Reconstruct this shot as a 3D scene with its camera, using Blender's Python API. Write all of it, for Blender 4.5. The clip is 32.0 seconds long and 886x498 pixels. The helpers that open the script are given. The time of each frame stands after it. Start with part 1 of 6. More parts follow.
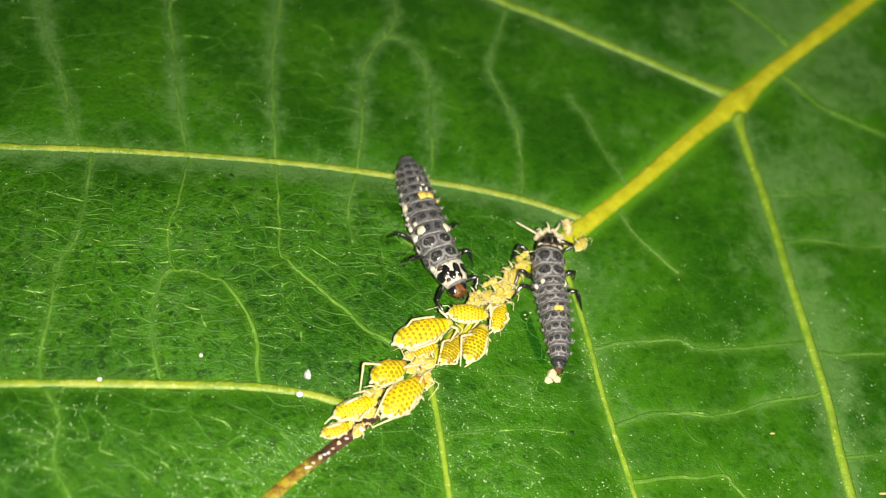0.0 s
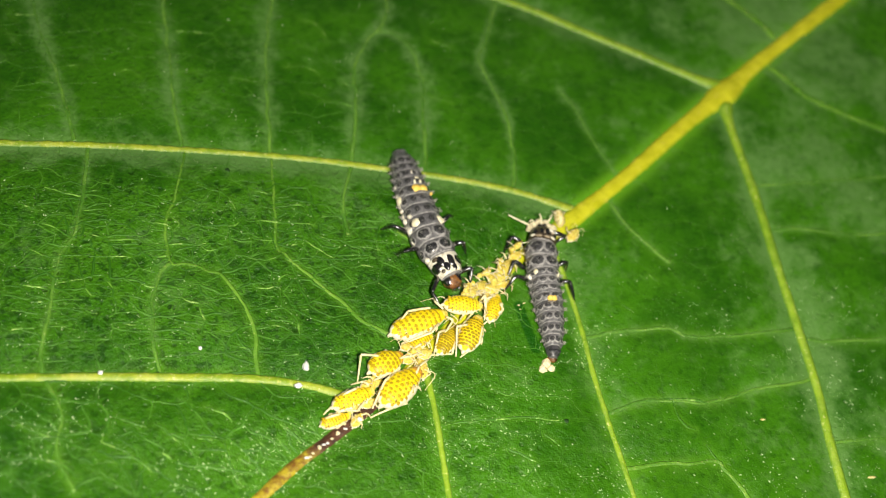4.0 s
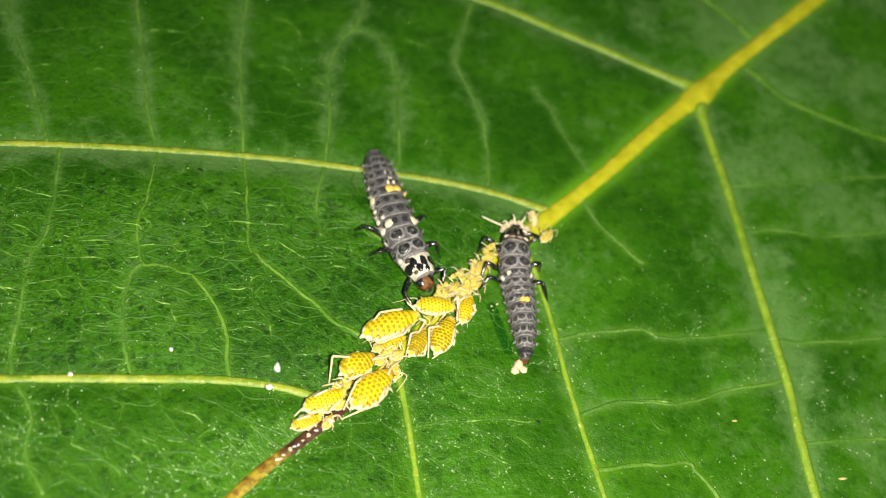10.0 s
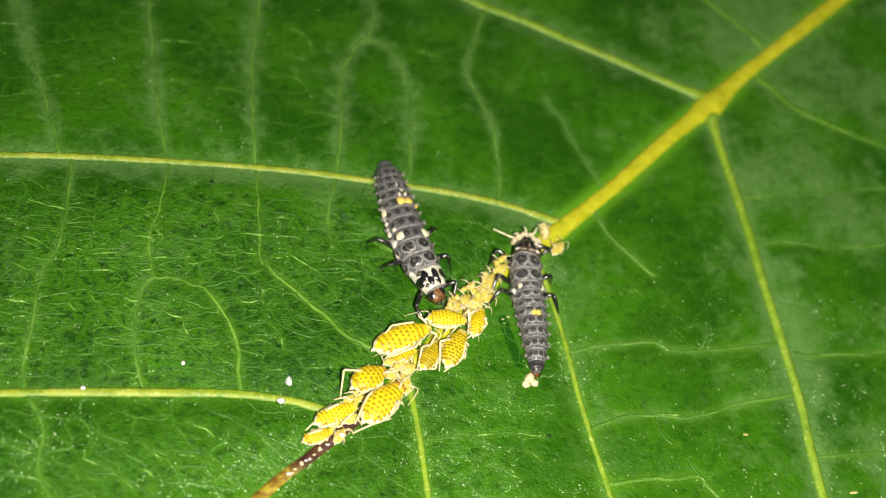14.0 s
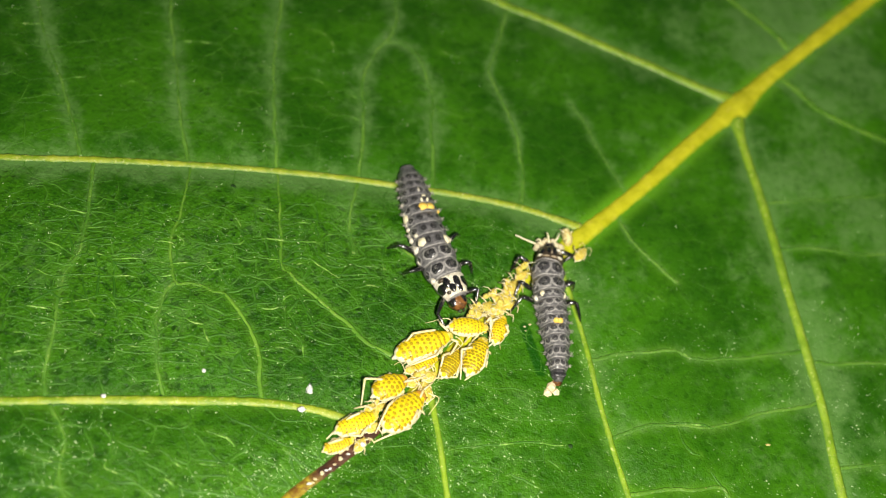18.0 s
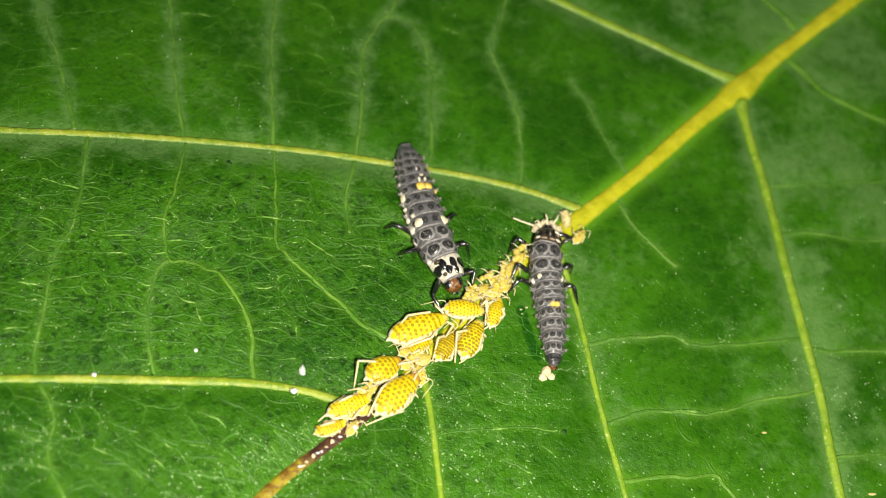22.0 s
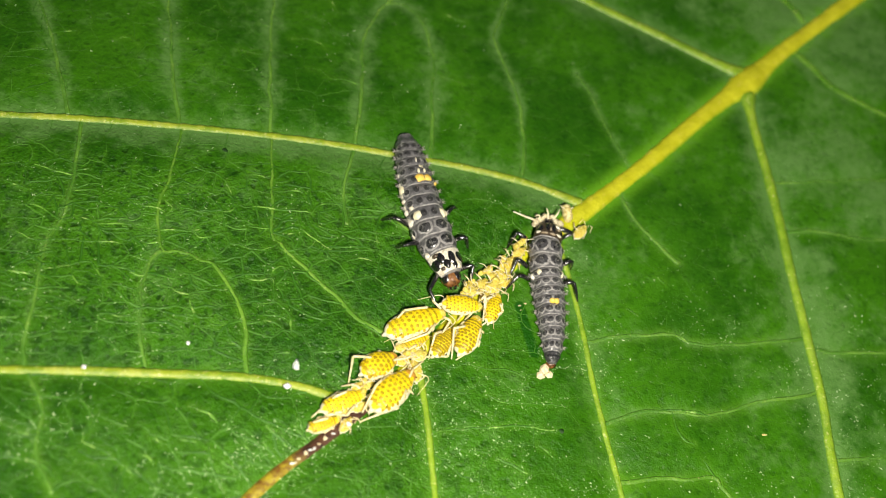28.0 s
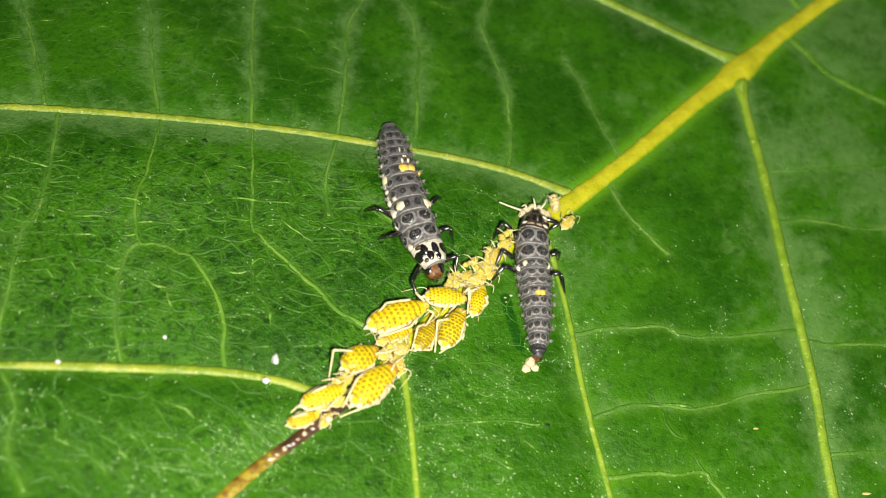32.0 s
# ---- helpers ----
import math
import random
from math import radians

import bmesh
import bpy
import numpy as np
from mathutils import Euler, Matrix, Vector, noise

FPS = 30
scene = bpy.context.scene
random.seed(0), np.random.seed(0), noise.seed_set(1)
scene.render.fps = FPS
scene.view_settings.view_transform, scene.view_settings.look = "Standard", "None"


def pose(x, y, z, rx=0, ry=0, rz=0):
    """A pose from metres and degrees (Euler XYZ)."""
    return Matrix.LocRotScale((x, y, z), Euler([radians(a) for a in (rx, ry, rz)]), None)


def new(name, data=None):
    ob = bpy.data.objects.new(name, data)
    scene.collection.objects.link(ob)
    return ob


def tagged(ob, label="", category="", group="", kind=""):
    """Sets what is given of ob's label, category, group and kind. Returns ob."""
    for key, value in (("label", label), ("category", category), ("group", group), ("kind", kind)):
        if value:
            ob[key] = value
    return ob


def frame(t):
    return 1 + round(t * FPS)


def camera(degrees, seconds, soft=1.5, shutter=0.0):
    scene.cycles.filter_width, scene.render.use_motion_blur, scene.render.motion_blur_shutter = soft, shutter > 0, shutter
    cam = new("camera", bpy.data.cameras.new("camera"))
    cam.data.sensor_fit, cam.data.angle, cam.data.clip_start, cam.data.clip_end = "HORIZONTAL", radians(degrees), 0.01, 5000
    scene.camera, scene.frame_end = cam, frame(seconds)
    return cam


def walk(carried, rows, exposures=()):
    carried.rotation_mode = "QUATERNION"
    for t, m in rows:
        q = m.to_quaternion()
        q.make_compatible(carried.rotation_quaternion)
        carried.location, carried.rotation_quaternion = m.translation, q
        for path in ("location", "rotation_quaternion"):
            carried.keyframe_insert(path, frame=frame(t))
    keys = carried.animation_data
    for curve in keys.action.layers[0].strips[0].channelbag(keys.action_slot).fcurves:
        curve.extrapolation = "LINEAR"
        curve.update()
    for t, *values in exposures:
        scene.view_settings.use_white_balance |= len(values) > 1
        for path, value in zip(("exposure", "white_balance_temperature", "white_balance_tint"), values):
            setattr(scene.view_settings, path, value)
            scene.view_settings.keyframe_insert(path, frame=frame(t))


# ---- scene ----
import functools

from mathutils import geometry, kdtree

# Lengths below are in millimetres; MM turns them into metres.
MM = 0.001

# ---- camera ----
cam = camera(36.0, 32.0, soft=1.08)
PATH = [
    (0, -9.353, -25.720, 48.130, 29.248, -7.932, -4.756),  (0.5, -9.229, -25.637, 48.110, 29.115, -7.945, -4.728),
    (1, -9.389, -25.688, 48.147, 29.117, -8.170, -4.845),  (1.5, -9.586, -26.039, 48.112, 29.371, -8.434, -4.935),
    (2, -9.692, -26.352, 48.193, 29.597, -8.490, -5.199),  (2.5, -10.062, -26.456, 48.465, 29.636, -8.448, -5.361),
    (4.5, -9.876, -25.856, 48.696, 28.800, -8.334, -5.664),  (5, -9.541, -26.006, 48.327, 28.787, -8.302, -5.740),
    (5.5, -9.625, -26.275, 48.308, 28.786, -8.484, -5.758),  (6, -9.559, -26.025, 48.294, 28.698, -8.590, -5.753),
    (6.5, -9.299, -25.837, 48.188, 28.536, -8.548, -5.583),  (7, -9.155, -25.580, 48.233, 28.350, -8.461, -5.575),
    (7.5, -9.413, -25.503, 48.600, 28.386, -8.412, -5.451),  (8, -9.000, -25.641, 48.555, 28.263, -8.525, -5.459),
    (8.5, -8.895, -25.871, 48.611, 28.603, -8.492, -5.661),  (9, -9.070, -25.775, 48.676, 28.411, -8.901, -5.638),
    (9.5, -9.171, -25.703, 48.817, 28.496, -8.856, -5.749),  (10, -9.355, -25.633, 48.958, 28.581, -8.872, -5.676),
    (10.5, -9.434, -25.453, 48.986, 28.479, -8.896, -5.553),  (11, -9.501, -25.375, 49.095, 28.463, -8.866, -5.433),
    (11.5, -9.322, -24.874, 49.213, 28.058, -8.782, -5.321),  (12, -9.687, -25.003, 49.271, 28.226, -8.863, -5.270),
    (12.5, -9.523, -24.996, 49.251, 28.155, -8.753, -5.232),  (13, -9.774, -24.941, 49.351, 28.187, -8.784, -5.274),
    (13.5, -9.644, -24.762, 49.362, 28.131, -8.672, -5.188),  (14, -9.495, -24.947, 49.317, 28.271, -8.661, -5.381),
    (14.5, -9.737, -25.067, 49.510, 28.294, -8.805, -5.387),  (16.5, -9.580, -24.778, 49.343, 28.186, -8.586, -5.281),
    (17, -9.345, -24.338, 49.366, 28.008, -8.191, -5.207),  (17.5, -9.441, -23.874, 49.460, 27.439, -8.180, -4.911),
    (18, -9.607, -23.650, 49.597, 27.110, -8.219, -4.638),  (18.5, -9.436, -23.428, 49.775, 26.784, -8.042, -4.357),
    (19, -9.268, -23.389, 49.491, 26.740, -8.149, -4.180),  (19.5, -9.246, -23.344, 49.298, 26.478, -8.544, -4.177),
    (20, -9.109, -23.821, 49.322, 26.733, -8.590, -4.215),  (20.5, -9.188, -23.816, 49.237, 26.739, -8.596, -4.154),
    (21, -9.557, -23.394, 49.388, 26.262, -8.764, -4.084),  (21.5, -9.146, -23.007, 49.315, 25.794, -8.490, -3.832),
    (22, -9.142, -22.692, 49.471, 25.325, -8.407, -3.674),  (22.5, -9.360, -22.638, 49.559, 25.299, -8.400, -3.666),
    (23, -8.829, -22.744, 49.385, 25.309, -8.147, -3.598),  (23.5, -8.846, -22.450, 49.159, 24.917, -8.514, -3.493),
    (24, -8.946, -22.742, 49.049, 25.060, -8.739, -3.413),  (24.5, -8.937, -22.801, 49.090, 25.091, -8.848, -3.382),
    (25, -8.317, -22.683, 48.750, 25.136, -8.955, -3.121),  (25.5, -8.546, -22.310, 48.781, 24.865, -9.067, -3.115),
    (27.5, -8.858, -21.630, 48.867, 23.998, -9.060, -2.662),  (28, -8.931, -21.610, 48.953, 24.108, -8.818, -2.746),
    (28.5, -8.828, -21.635, 48.900, 24.028, -8.721, -2.753),  (29, -9.026, -21.575, 49.093, 24.229, -8.510, -2.869),
    (29.5, -8.556, -22.000, 48.974, 24.510, -8.469, -2.776),  (30, -8.183, -22.079, 48.569, 24.594, -8.604, -2.754),
    (30.5, -7.972, -21.655, 48.587, 24.323, -8.252, -2.707),  (31, -8.013, -21.608, 48.503, 24.197, -8.262, -2.736),
    (31.5, -7.769, -21.588, 48.461, 24.124, -8.012, -2.732),  (32, -7.636, -21.307, 48.152, 23.813, -8.195, -2.759),
]
walk(cam, [(t, pose(x * MM, y * MM, z * MM, rx, ry, rz)) for t, x, y, z, rx, ry, rz in PATH],
     exposures=[(0.0, 0.0), (32.0, 0.0)])
# The upper part of the leaf lies behind the plane of focus.
cam.data.dof.use_dof, cam.data.dof.focus_distance, cam.data.dof.aperture_fstop = True, 52.6 * MM, 56.0

# ---- light ----
# A small torch beside the lens, as on a telephone, is the main light; a dim sky fills the shade.
torch = new("torch", bpy.data.lights.new("torch", "POINT"))
torch.data.energy, torch.data.shadow_soft_size, torch.data.color = 0.229, 3.2 * MM, (1.0, 0.935, 0.80)
torch.location = (-1.0 * MM, -27 * MM, 47 * MM)
SUN_ELEVATION, SUN_AZIMUTH = radians(48), radians(70)
world = bpy.data.worlds.new("sky")
scene.world = world
world.use_nodes = True
sky = world.node_tree.nodes.new("ShaderNodeTexSky")
sky.sky_type, sky.sun_disc = "NISHITA", False
sky.sun_elevation, sky.sun_rotation = SUN_ELEVATION, math.pi / 2 - SUN_AZIMUTH
world.node_tree.links.new(sky.outputs[0], world.node_tree.nodes["Background"].inputs[0])
world.node_tree.nodes["Background"].inputs[1].default_value = 0.012


# ---- materials ----
class Shader:
    """A principled material with short ways to add nodes."""

    def __init__(self, name, rough=0.5, metal=0.0, spec=0.5):
        self.m = bpy.data.materials.new(name)
        self.m.use_nodes = True
        self.n, self.l = self.m.node_tree.nodes, self.m.node_tree.links
        self.b = self.n["Principled BSDF"]
        self.b.inputs["Roughness"].default_value = rough
        self.b.inputs["Metallic"].default_value = metal
        self.b.inputs["Specular IOR Level"].default_value = spec
        self.where = self.n.new("ShaderNodeTexCoord").outputs["Object"]

    def put(self, value, socket):
        if isinstance(value, bpy.types.NodeSocket):
            self.l.new(value, socket)
        elif isinstance(value, tuple) and len(value) == 3 and socket.type == "RGBA":
            socket.default_value = (*value, 1)
        else:
            socket.default_value = value

    def noise(self, size, detail=3.0, rough=0.55, warp=0.0):
        """Noise with lumps of about size millimetres."""
        x = self.n.new("ShaderNodeTexNoise")
        x.inputs["Scale"].default_value = 1000.0 / size
        x.inputs["Detail"].default_value, x.inputs["Roughness"].default_value = detail, rough
        x.inputs["Distortion"].default_value = warp
        self.l.new(self.where, x.inputs["Vector"])
        return x.outputs["Fac"]

    def warped(self, size, by):
        """The place, pushed about by up to by millimetres."""
        x = self.n.new("ShaderNodeTexNoise")
        x.inputs["Scale"].default_value, x.inputs["Detail"].default_value = 1000.0 / size, 2
        self.l.new(self.where, x.inputs["Vector"])
        s = self.n.new("ShaderNodeVectorMath")
        s.operation = "MULTIPLY_ADD"
        self.l.new(x.outputs["Color"], s.inputs[0])
        s.inputs[1].default_value = (by * MM, by * MM, by * MM)
        self.l.new(self.where, s.inputs[2])
        return s.outputs[0]

    def cells(self, size, place=None, feature="DISTANCE_TO_EDGE"):
        x = self.n.new("ShaderNodeTexVoronoi")
        x.feature = feature
        x.inputs["Scale"].default_value = 1000.0 / size
        self.l.new(place or self.where, x.inputs["Vector"])
        return x.outputs["Distance"]

    def attribute(self, name):
        x = self.n.new("ShaderNodeAttribute")
        x.attribute_name = name
        return x.outputs["Fac"]

    def steps(self, value, lo, hi, a=0.0, b=1.0):
        x = self.n.new("ShaderNodeMapRange")
        x.interpolation_type = "SMOOTHSTEP"
        for k, v in enumerate((value, lo, hi, a, b)):
            self.put(v, x.inputs[k])
        return x.outputs[0]

    def calc(self, op, a, b=0.0):
        x = self.n.new("ShaderNodeMath")
        x.operation = op
        self.put(a, x.inputs[0]), self.put(b, x.inputs[1])
        return x.outputs[0]

    def mix(self, fac, a, b):
        x = self.n.new("ShaderNodeMix")
        x.data_type = "RGBA"
        self.put(fac, x.inputs[0]), self.put(a, x.inputs[6]), self.put(b, x.inputs[7])
        return x.outputs[2]

    def finish(self, colour, rough=None, relief=None, height=0.02, more=()):
        self.put(colour, self.b.inputs["Base Color"])
        if rough is not None:
            self.put(rough, self.b.inputs["Roughness"])
        if relief is not None:
            x = self.n.new("ShaderNodeBump")
            x.inputs["Strength"].default_value, x.inputs["Distance"].default_value = 1.0, height * MM
            self.l.new(relief, x.inputs["Height"])
            self.l.new(x.outputs[0], self.b.inputs["Normal"])
        for name, value in more:
            self.put(value, self.b.inputs[name])
        return self.m


def plain(name, a, b, size, rough, height=0.008, spec=0.5, sub=0.0, coat=0.0):
    """Two close colours mixed by noise, with grain in gloss and relief."""
    s = Shader(name, rough, 0.0, spec)
    coarse, fine = s.noise(size), s.noise(size * 0.16, 4)
    colour = s.mix(s.steps(s.calc("ADD", s.calc("MULTIPLY", coarse, 0.65), s.calc("MULTIPLY", fine, 0.35)), 0.35, 0.65), a, b)
    more = [("Subsurface Weight", sub), ("Subsurface Radius", (0.25 * MM, 0.18 * MM, 0.06 * MM)), ("Subsurface Scale", 1.0)] if sub else []
    more += [("Coat Weight", coat), ("Coat Roughness", 0.22), ("Coat IOR", 1.7)] if coat else []
    return s.finish(colour, s.steps(fine, 0.3, 0.7, rough * 0.8, min(1.0, rough * 1.25)), s.calc("ADD", fine, coarse), height, more)


def leaf_material():
    s = Shader("leaf_green", 0.40, 0.0, 0.22)
    net, mesh, grain = s.cells(0.85, s.warped(1.4, 0.45)), s.cells(0.30, s.warped(0.6, 0.2)), s.noise(0.08, 4)
    broad, middle, dark, speck = s.noise(5.0, 4), s.noise(1.0, 5), s.noise(0.42, 3), s.noise(0.15, 2)
    green = s.mix(s.steps(broad, 0.38, 0.62), (0.0155, 0.083, 0.0012), (0.035, 0.142, 0.0024))
    green = s.mix(s.calc("MULTIPLY", s.steps(middle, 0.40, 0.72, 0.0, 0.50), s.calc("ADD", 0.25, s.calc("MULTIPLY", s.attribute("net"), 0.75))), green, (0.051, 0.180, 0.0030))
    # Brightness towards the tip, put into the green.
    green = s.mix(s.calc("MULTIPLY", s.attribute("tip_bright"), 0.6), green, (0.056, 0.185, 0.0030))
    blot = s.calc("MAXIMUM", s.attribute("net"), 0.36)
    green = s.mix(s.calc("MULTIPLY", blot, s.steps(dark, 0.50, 0.64, 0.0, 0.9)), green, (0.0060, 0.047, 0.0007))
    green = s.mix(s.calc("MULTIPLY", blot, s.steps(speck, 0.56, 0.70, 0.0, 0.85)), green, (0.005, 0.038, 0.0008))
    green = s.mix(s.calc("MULTIPLY", blot, s.steps(speck, 0.40, 0.29, 0.0, 0.6)), green, (0.066, 0.235, 0.008))
    # Small pits, with their shade also put into the green.
    pit = s.calc("MULTIPLY", s.steps(s.cells(0.40, s.warped(0.5, 0.25), "F1"), 0.36, 0.20), s.steps(s.noise(0.9, 3), 0.44, 0.58))
    green = s.mix(s.calc("MULTIPLY", blot, s.calc("MULTIPLY", pit, 0.9)), green, (0.0050, 0.042, 0.0007))
    line = s.calc("MULTIPLY", s.steps(net, 0.095, 0.010), s.calc("MULTIPLY", s.attribute("net"), s.steps(s.noise(3.0, 2), 0.34, 0.58)))
    green = s.mix(s.calc("MULTIPLY", line, 0.06), green, (0.095, 0.27, 0.016))
    fine = s.steps(mesh, 0.12, 0.02)
    green = s.mix(s.calc("MULTIPLY", s.calc("MULTIPLY", fine, s.attribute("net")), 0.05), green, (0.070, 0.21, 0.014))
    pale = s.calc("MULTIPLY", s.attribute("pale"), s.steps(s.noise(0.9, 5), 0.25, 0.75, 0.35, 1.0))
    green = s.mix(pale, green, (0.125, 0.31, 0.020))
    green = s.mix(s.attribute("halo"), green, (0.105, 0.29, 0.010))
    # Pale sheen and haze off the blade, put into its colour.
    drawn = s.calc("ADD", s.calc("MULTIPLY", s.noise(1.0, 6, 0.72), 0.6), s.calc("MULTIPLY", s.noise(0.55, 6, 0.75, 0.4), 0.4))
    cover = s.calc("MAXIMUM", s.attribute("sheen_band"), s.steps(s.noise(4.5, 3), 0.45, 0.68, 0.0, 0.36))
    cover = s.calc("MULTIPLY", cover, s.calc("SUBTRACT", 1.0, s.calc("MULTIPLY", s.attribute("tip_bright"), 0.7)))
    haze = s.steps(s.calc("ADD", s.calc("MULTIPLY", cover, 0.95), s.calc("MULTIPLY", s.calc("SUBTRACT", drawn, 0.5), 2.6)), 0.14, 0.90, 0.0, 0.78)
    green = s.mix(haze, green, (0.104, 0.222, 0.054))
    # Dark green for the painted shadow by a larva and for the scratch.
    shade_scratch = s.steps(s.calc("ADD", s.attribute("shade_scratch"), s.calc("MULTIPLY", s.noise(0.35, 4), 0.5)), 0.62, 0.95)
    green = s.mix(shade_scratch, green, (0.008, 0.070, 0.0012))
    relief = s.calc("ADD", s.calc("MULTIPLY", line, 0.12), s.calc("ADD", s.calc("MULTIPLY", grain, s.calc("ADD", 0.4, s.calc("MULTIPLY", s.attribute("net"), 0.6))), s.calc("MULTIPLY", s.calc("MULTIPLY", fine, s.attribute("net")), 0.06)))
    coarse = s.calc("SUBTRACT", s.calc("MULTIPLY", s.steps(s.noise(0.20, 3), 0.35, 0.65), 0.55), s.calc("MULTIPLY", pit, 0.75))
    relief = s.calc("ADD", relief, s.calc("MULTIPLY", coarse, s.calc("ADD", 0.35, s.calc("MULTIPLY", s.attribute("net"), 0.65))))
    rough = s.steps(s.calc("ADD", s.calc("MULTIPLY", middle, 0.5), s.calc("MULTIPLY", grain, 0.5)), 0.35, 0.65, 0.28, 0.48)
    return s.finish(green, rough, relief, 0.050)


def vein_material(name, a, b, edge, glint=0.8, patch=0.7):
    s = Shader(name, 0.42, 0.0, 0.45)
    tone = s.mix(s.steps(s.noise(patch, 5), 0.38, 0.62), a, b)
    tone = s.mix(s.steps(s.noise(0.16, 3), 0.55, 0.75, 0.0, 0.6), tone, edge)
    # Glints painted as pale flecks, and a highlight painted along the crown.
    tone = s.mix(s.steps(s.noise(0.14, 2), 0.63, 0.70, 0.0, glint), tone, (0.55, 0.60, 0.22))
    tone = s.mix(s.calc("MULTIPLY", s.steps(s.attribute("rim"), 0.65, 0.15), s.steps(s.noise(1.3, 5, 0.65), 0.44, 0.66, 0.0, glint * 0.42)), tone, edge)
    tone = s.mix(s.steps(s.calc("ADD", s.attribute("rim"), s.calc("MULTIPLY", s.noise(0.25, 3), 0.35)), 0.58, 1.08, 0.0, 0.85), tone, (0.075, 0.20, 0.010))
    return s.finish(tone, None, s.noise(0.11, 4), 0.035, [("Subsurface Weight", 0.2), ("Subsurface Radius", (0.3 * MM, 0.3 * MM, 0.05 * MM)), ("Subsurface Scale", 1.0)])


def midrib_material():
    """Yellow-green towards the base, a brown scar by the aphids, and ochre towards the tip."""
    s = Shader("midrib_yellow", 0.40, 0.0, 0.45)
    along = s.attribute("along")
    wobble = s.calc("ADD", along, s.calc("MULTIPLY", s.calc("SUBTRACT", s.noise(0.9, 4), 0.5), 3.0))
    yellow = s.mix(s.steps(s.noise(0.8, 5), 0.35, 0.65), (0.42, 0.425, 0.008), (0.53, 0.525, 0.018))
    ochre = s.mix(s.steps(s.noise(0.45, 6, 0.65), 0.36, 0.62), (0.40, 0.33, 0.020), (0.15, 0.065, 0.012))
    brown = s.mix(s.steps(s.noise(0.3, 5), 0.35, 0.65), (0.035, 0.014, 0.009), (0.10, 0.042, 0.022))
    yellow = s.mix(s.steps(s.attribute("rim"), 0.55, 0.95, 0.0, 0.9), yellow, (0.17, 0.31, 0.008))
    tone = s.mix(s.steps(wobble, -12.4, -13.4), yellow, brown)
    tone = s.mix(s.steps(wobble, -16.2, -17.0), tone, ochre)
    # Pale glints painted into the yellow stretch.
    tone = s.mix(s.calc("MULTIPLY", s.steps(s.noise(0.30, 4, 0.65), 0.58, 0.72), s.steps(along, -2.0, 2.0, 0.0, 0.45)), tone, (0.60, 0.50, 0.10))
    return s.finish(tone, s.steps(s.noise(0.35, 3), 0.35, 0.65, 0.32, 0.50), s.calc("ADD", s.noise(0.5, 3), s.noise(0.12, 3)), 0.04)


M_LEAF = leaf_material()
M_VEIN = vein_material("vein_yellow_green", (0.18, 0.29, 0.011), (0.30, 0.375, 0.022), (0.55, 0.55, 0.14))
M_DULL = vein_material("vein_dull_green", (0.15, 0.28, 0.010), (0.23, 0.37, 0.018), (0.36, 0.46, 0.08))
M_CLEAR = vein_material("vein_pale_green", (0.070, 0.205, 0.010), (0.145, 0.315, 0.028), (0.19, 0.36, 0.05), 0.5, 2.2)
M_MINOR = vein_material("vein_faint_green", (0.055, 0.175, 0.012), (0.120, 0.275, 0.030), (0.15, 0.31, 0.06), 0.2, 1.6)


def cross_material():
    """Fine veins: dull along most of their run, with glints painted pale in stretches."""
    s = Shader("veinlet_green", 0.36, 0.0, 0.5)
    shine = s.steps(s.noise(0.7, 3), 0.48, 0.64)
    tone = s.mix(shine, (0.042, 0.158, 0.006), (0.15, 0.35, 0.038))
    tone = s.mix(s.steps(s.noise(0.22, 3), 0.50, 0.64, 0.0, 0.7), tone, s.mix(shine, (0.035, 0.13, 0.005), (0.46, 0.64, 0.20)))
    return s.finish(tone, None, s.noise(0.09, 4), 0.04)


def net_material():
    """The finest veinlets: little paler than the blade, shiny along their backs."""
    s = Shader("veinlet_net_green", 0.30, 0.0, 0.5)
    tone = s.mix(s.steps(s.noise(1.1, 4), 0.42, 0.62), (0.027, 0.120, 0.003), (0.062, 0.200, 0.011))
    tone = s.mix(s.steps(s.noise(0.16, 3), 0.50, 0.70, 0.0, 0.6), tone, (0.024, 0.105, 0.003))
    return s.finish(tone, s.steps(s.noise(0.3, 3), 0.4, 0.6, 0.32, 0.55), s.noise(0.09, 4), 0.03)


M_LET = cross_material()
M_NET = net_material()
M_MIDRIB = midrib_material()


# ---- the leaf ----
AXIS, MIDDLE = np.array([0.754, 0.657]), np.array([6.11, 2.15])
ACROSS = np.array([-0.657, 0.754])


def lie(x, y):
    """The height of the leaf's gently twisted sheet."""
    return -0.006 - 0.0848 * x - 0.1041 * y + 0.00019 * x * x + 0.00369 * x * y - 0.00035 * y * y


def spline(points, step=0.12):
    """A smooth line through the points, in even steps."""
    p = np.array(points, float)
    p = np.vstack([2 * p[0] - p[1], p, 2 * p[-1] - p[-2]])
    out = []
    for i in range(1, len(p) - 2):
        n = max(2, int(np.linalg.norm(p[i + 1] - p[i]) / step))
        for t in np.arange(n) / n:
            a, b, c, d = p[i - 1 : i + 3]
            out.append(0.5 * (2 * b + (c - a) * t + (2 * a - 5 * b + 4 * c - d) * t * t + (3 * b - a - 3 * c + d) * t**3))
    return np.array(out + [p[-2]])


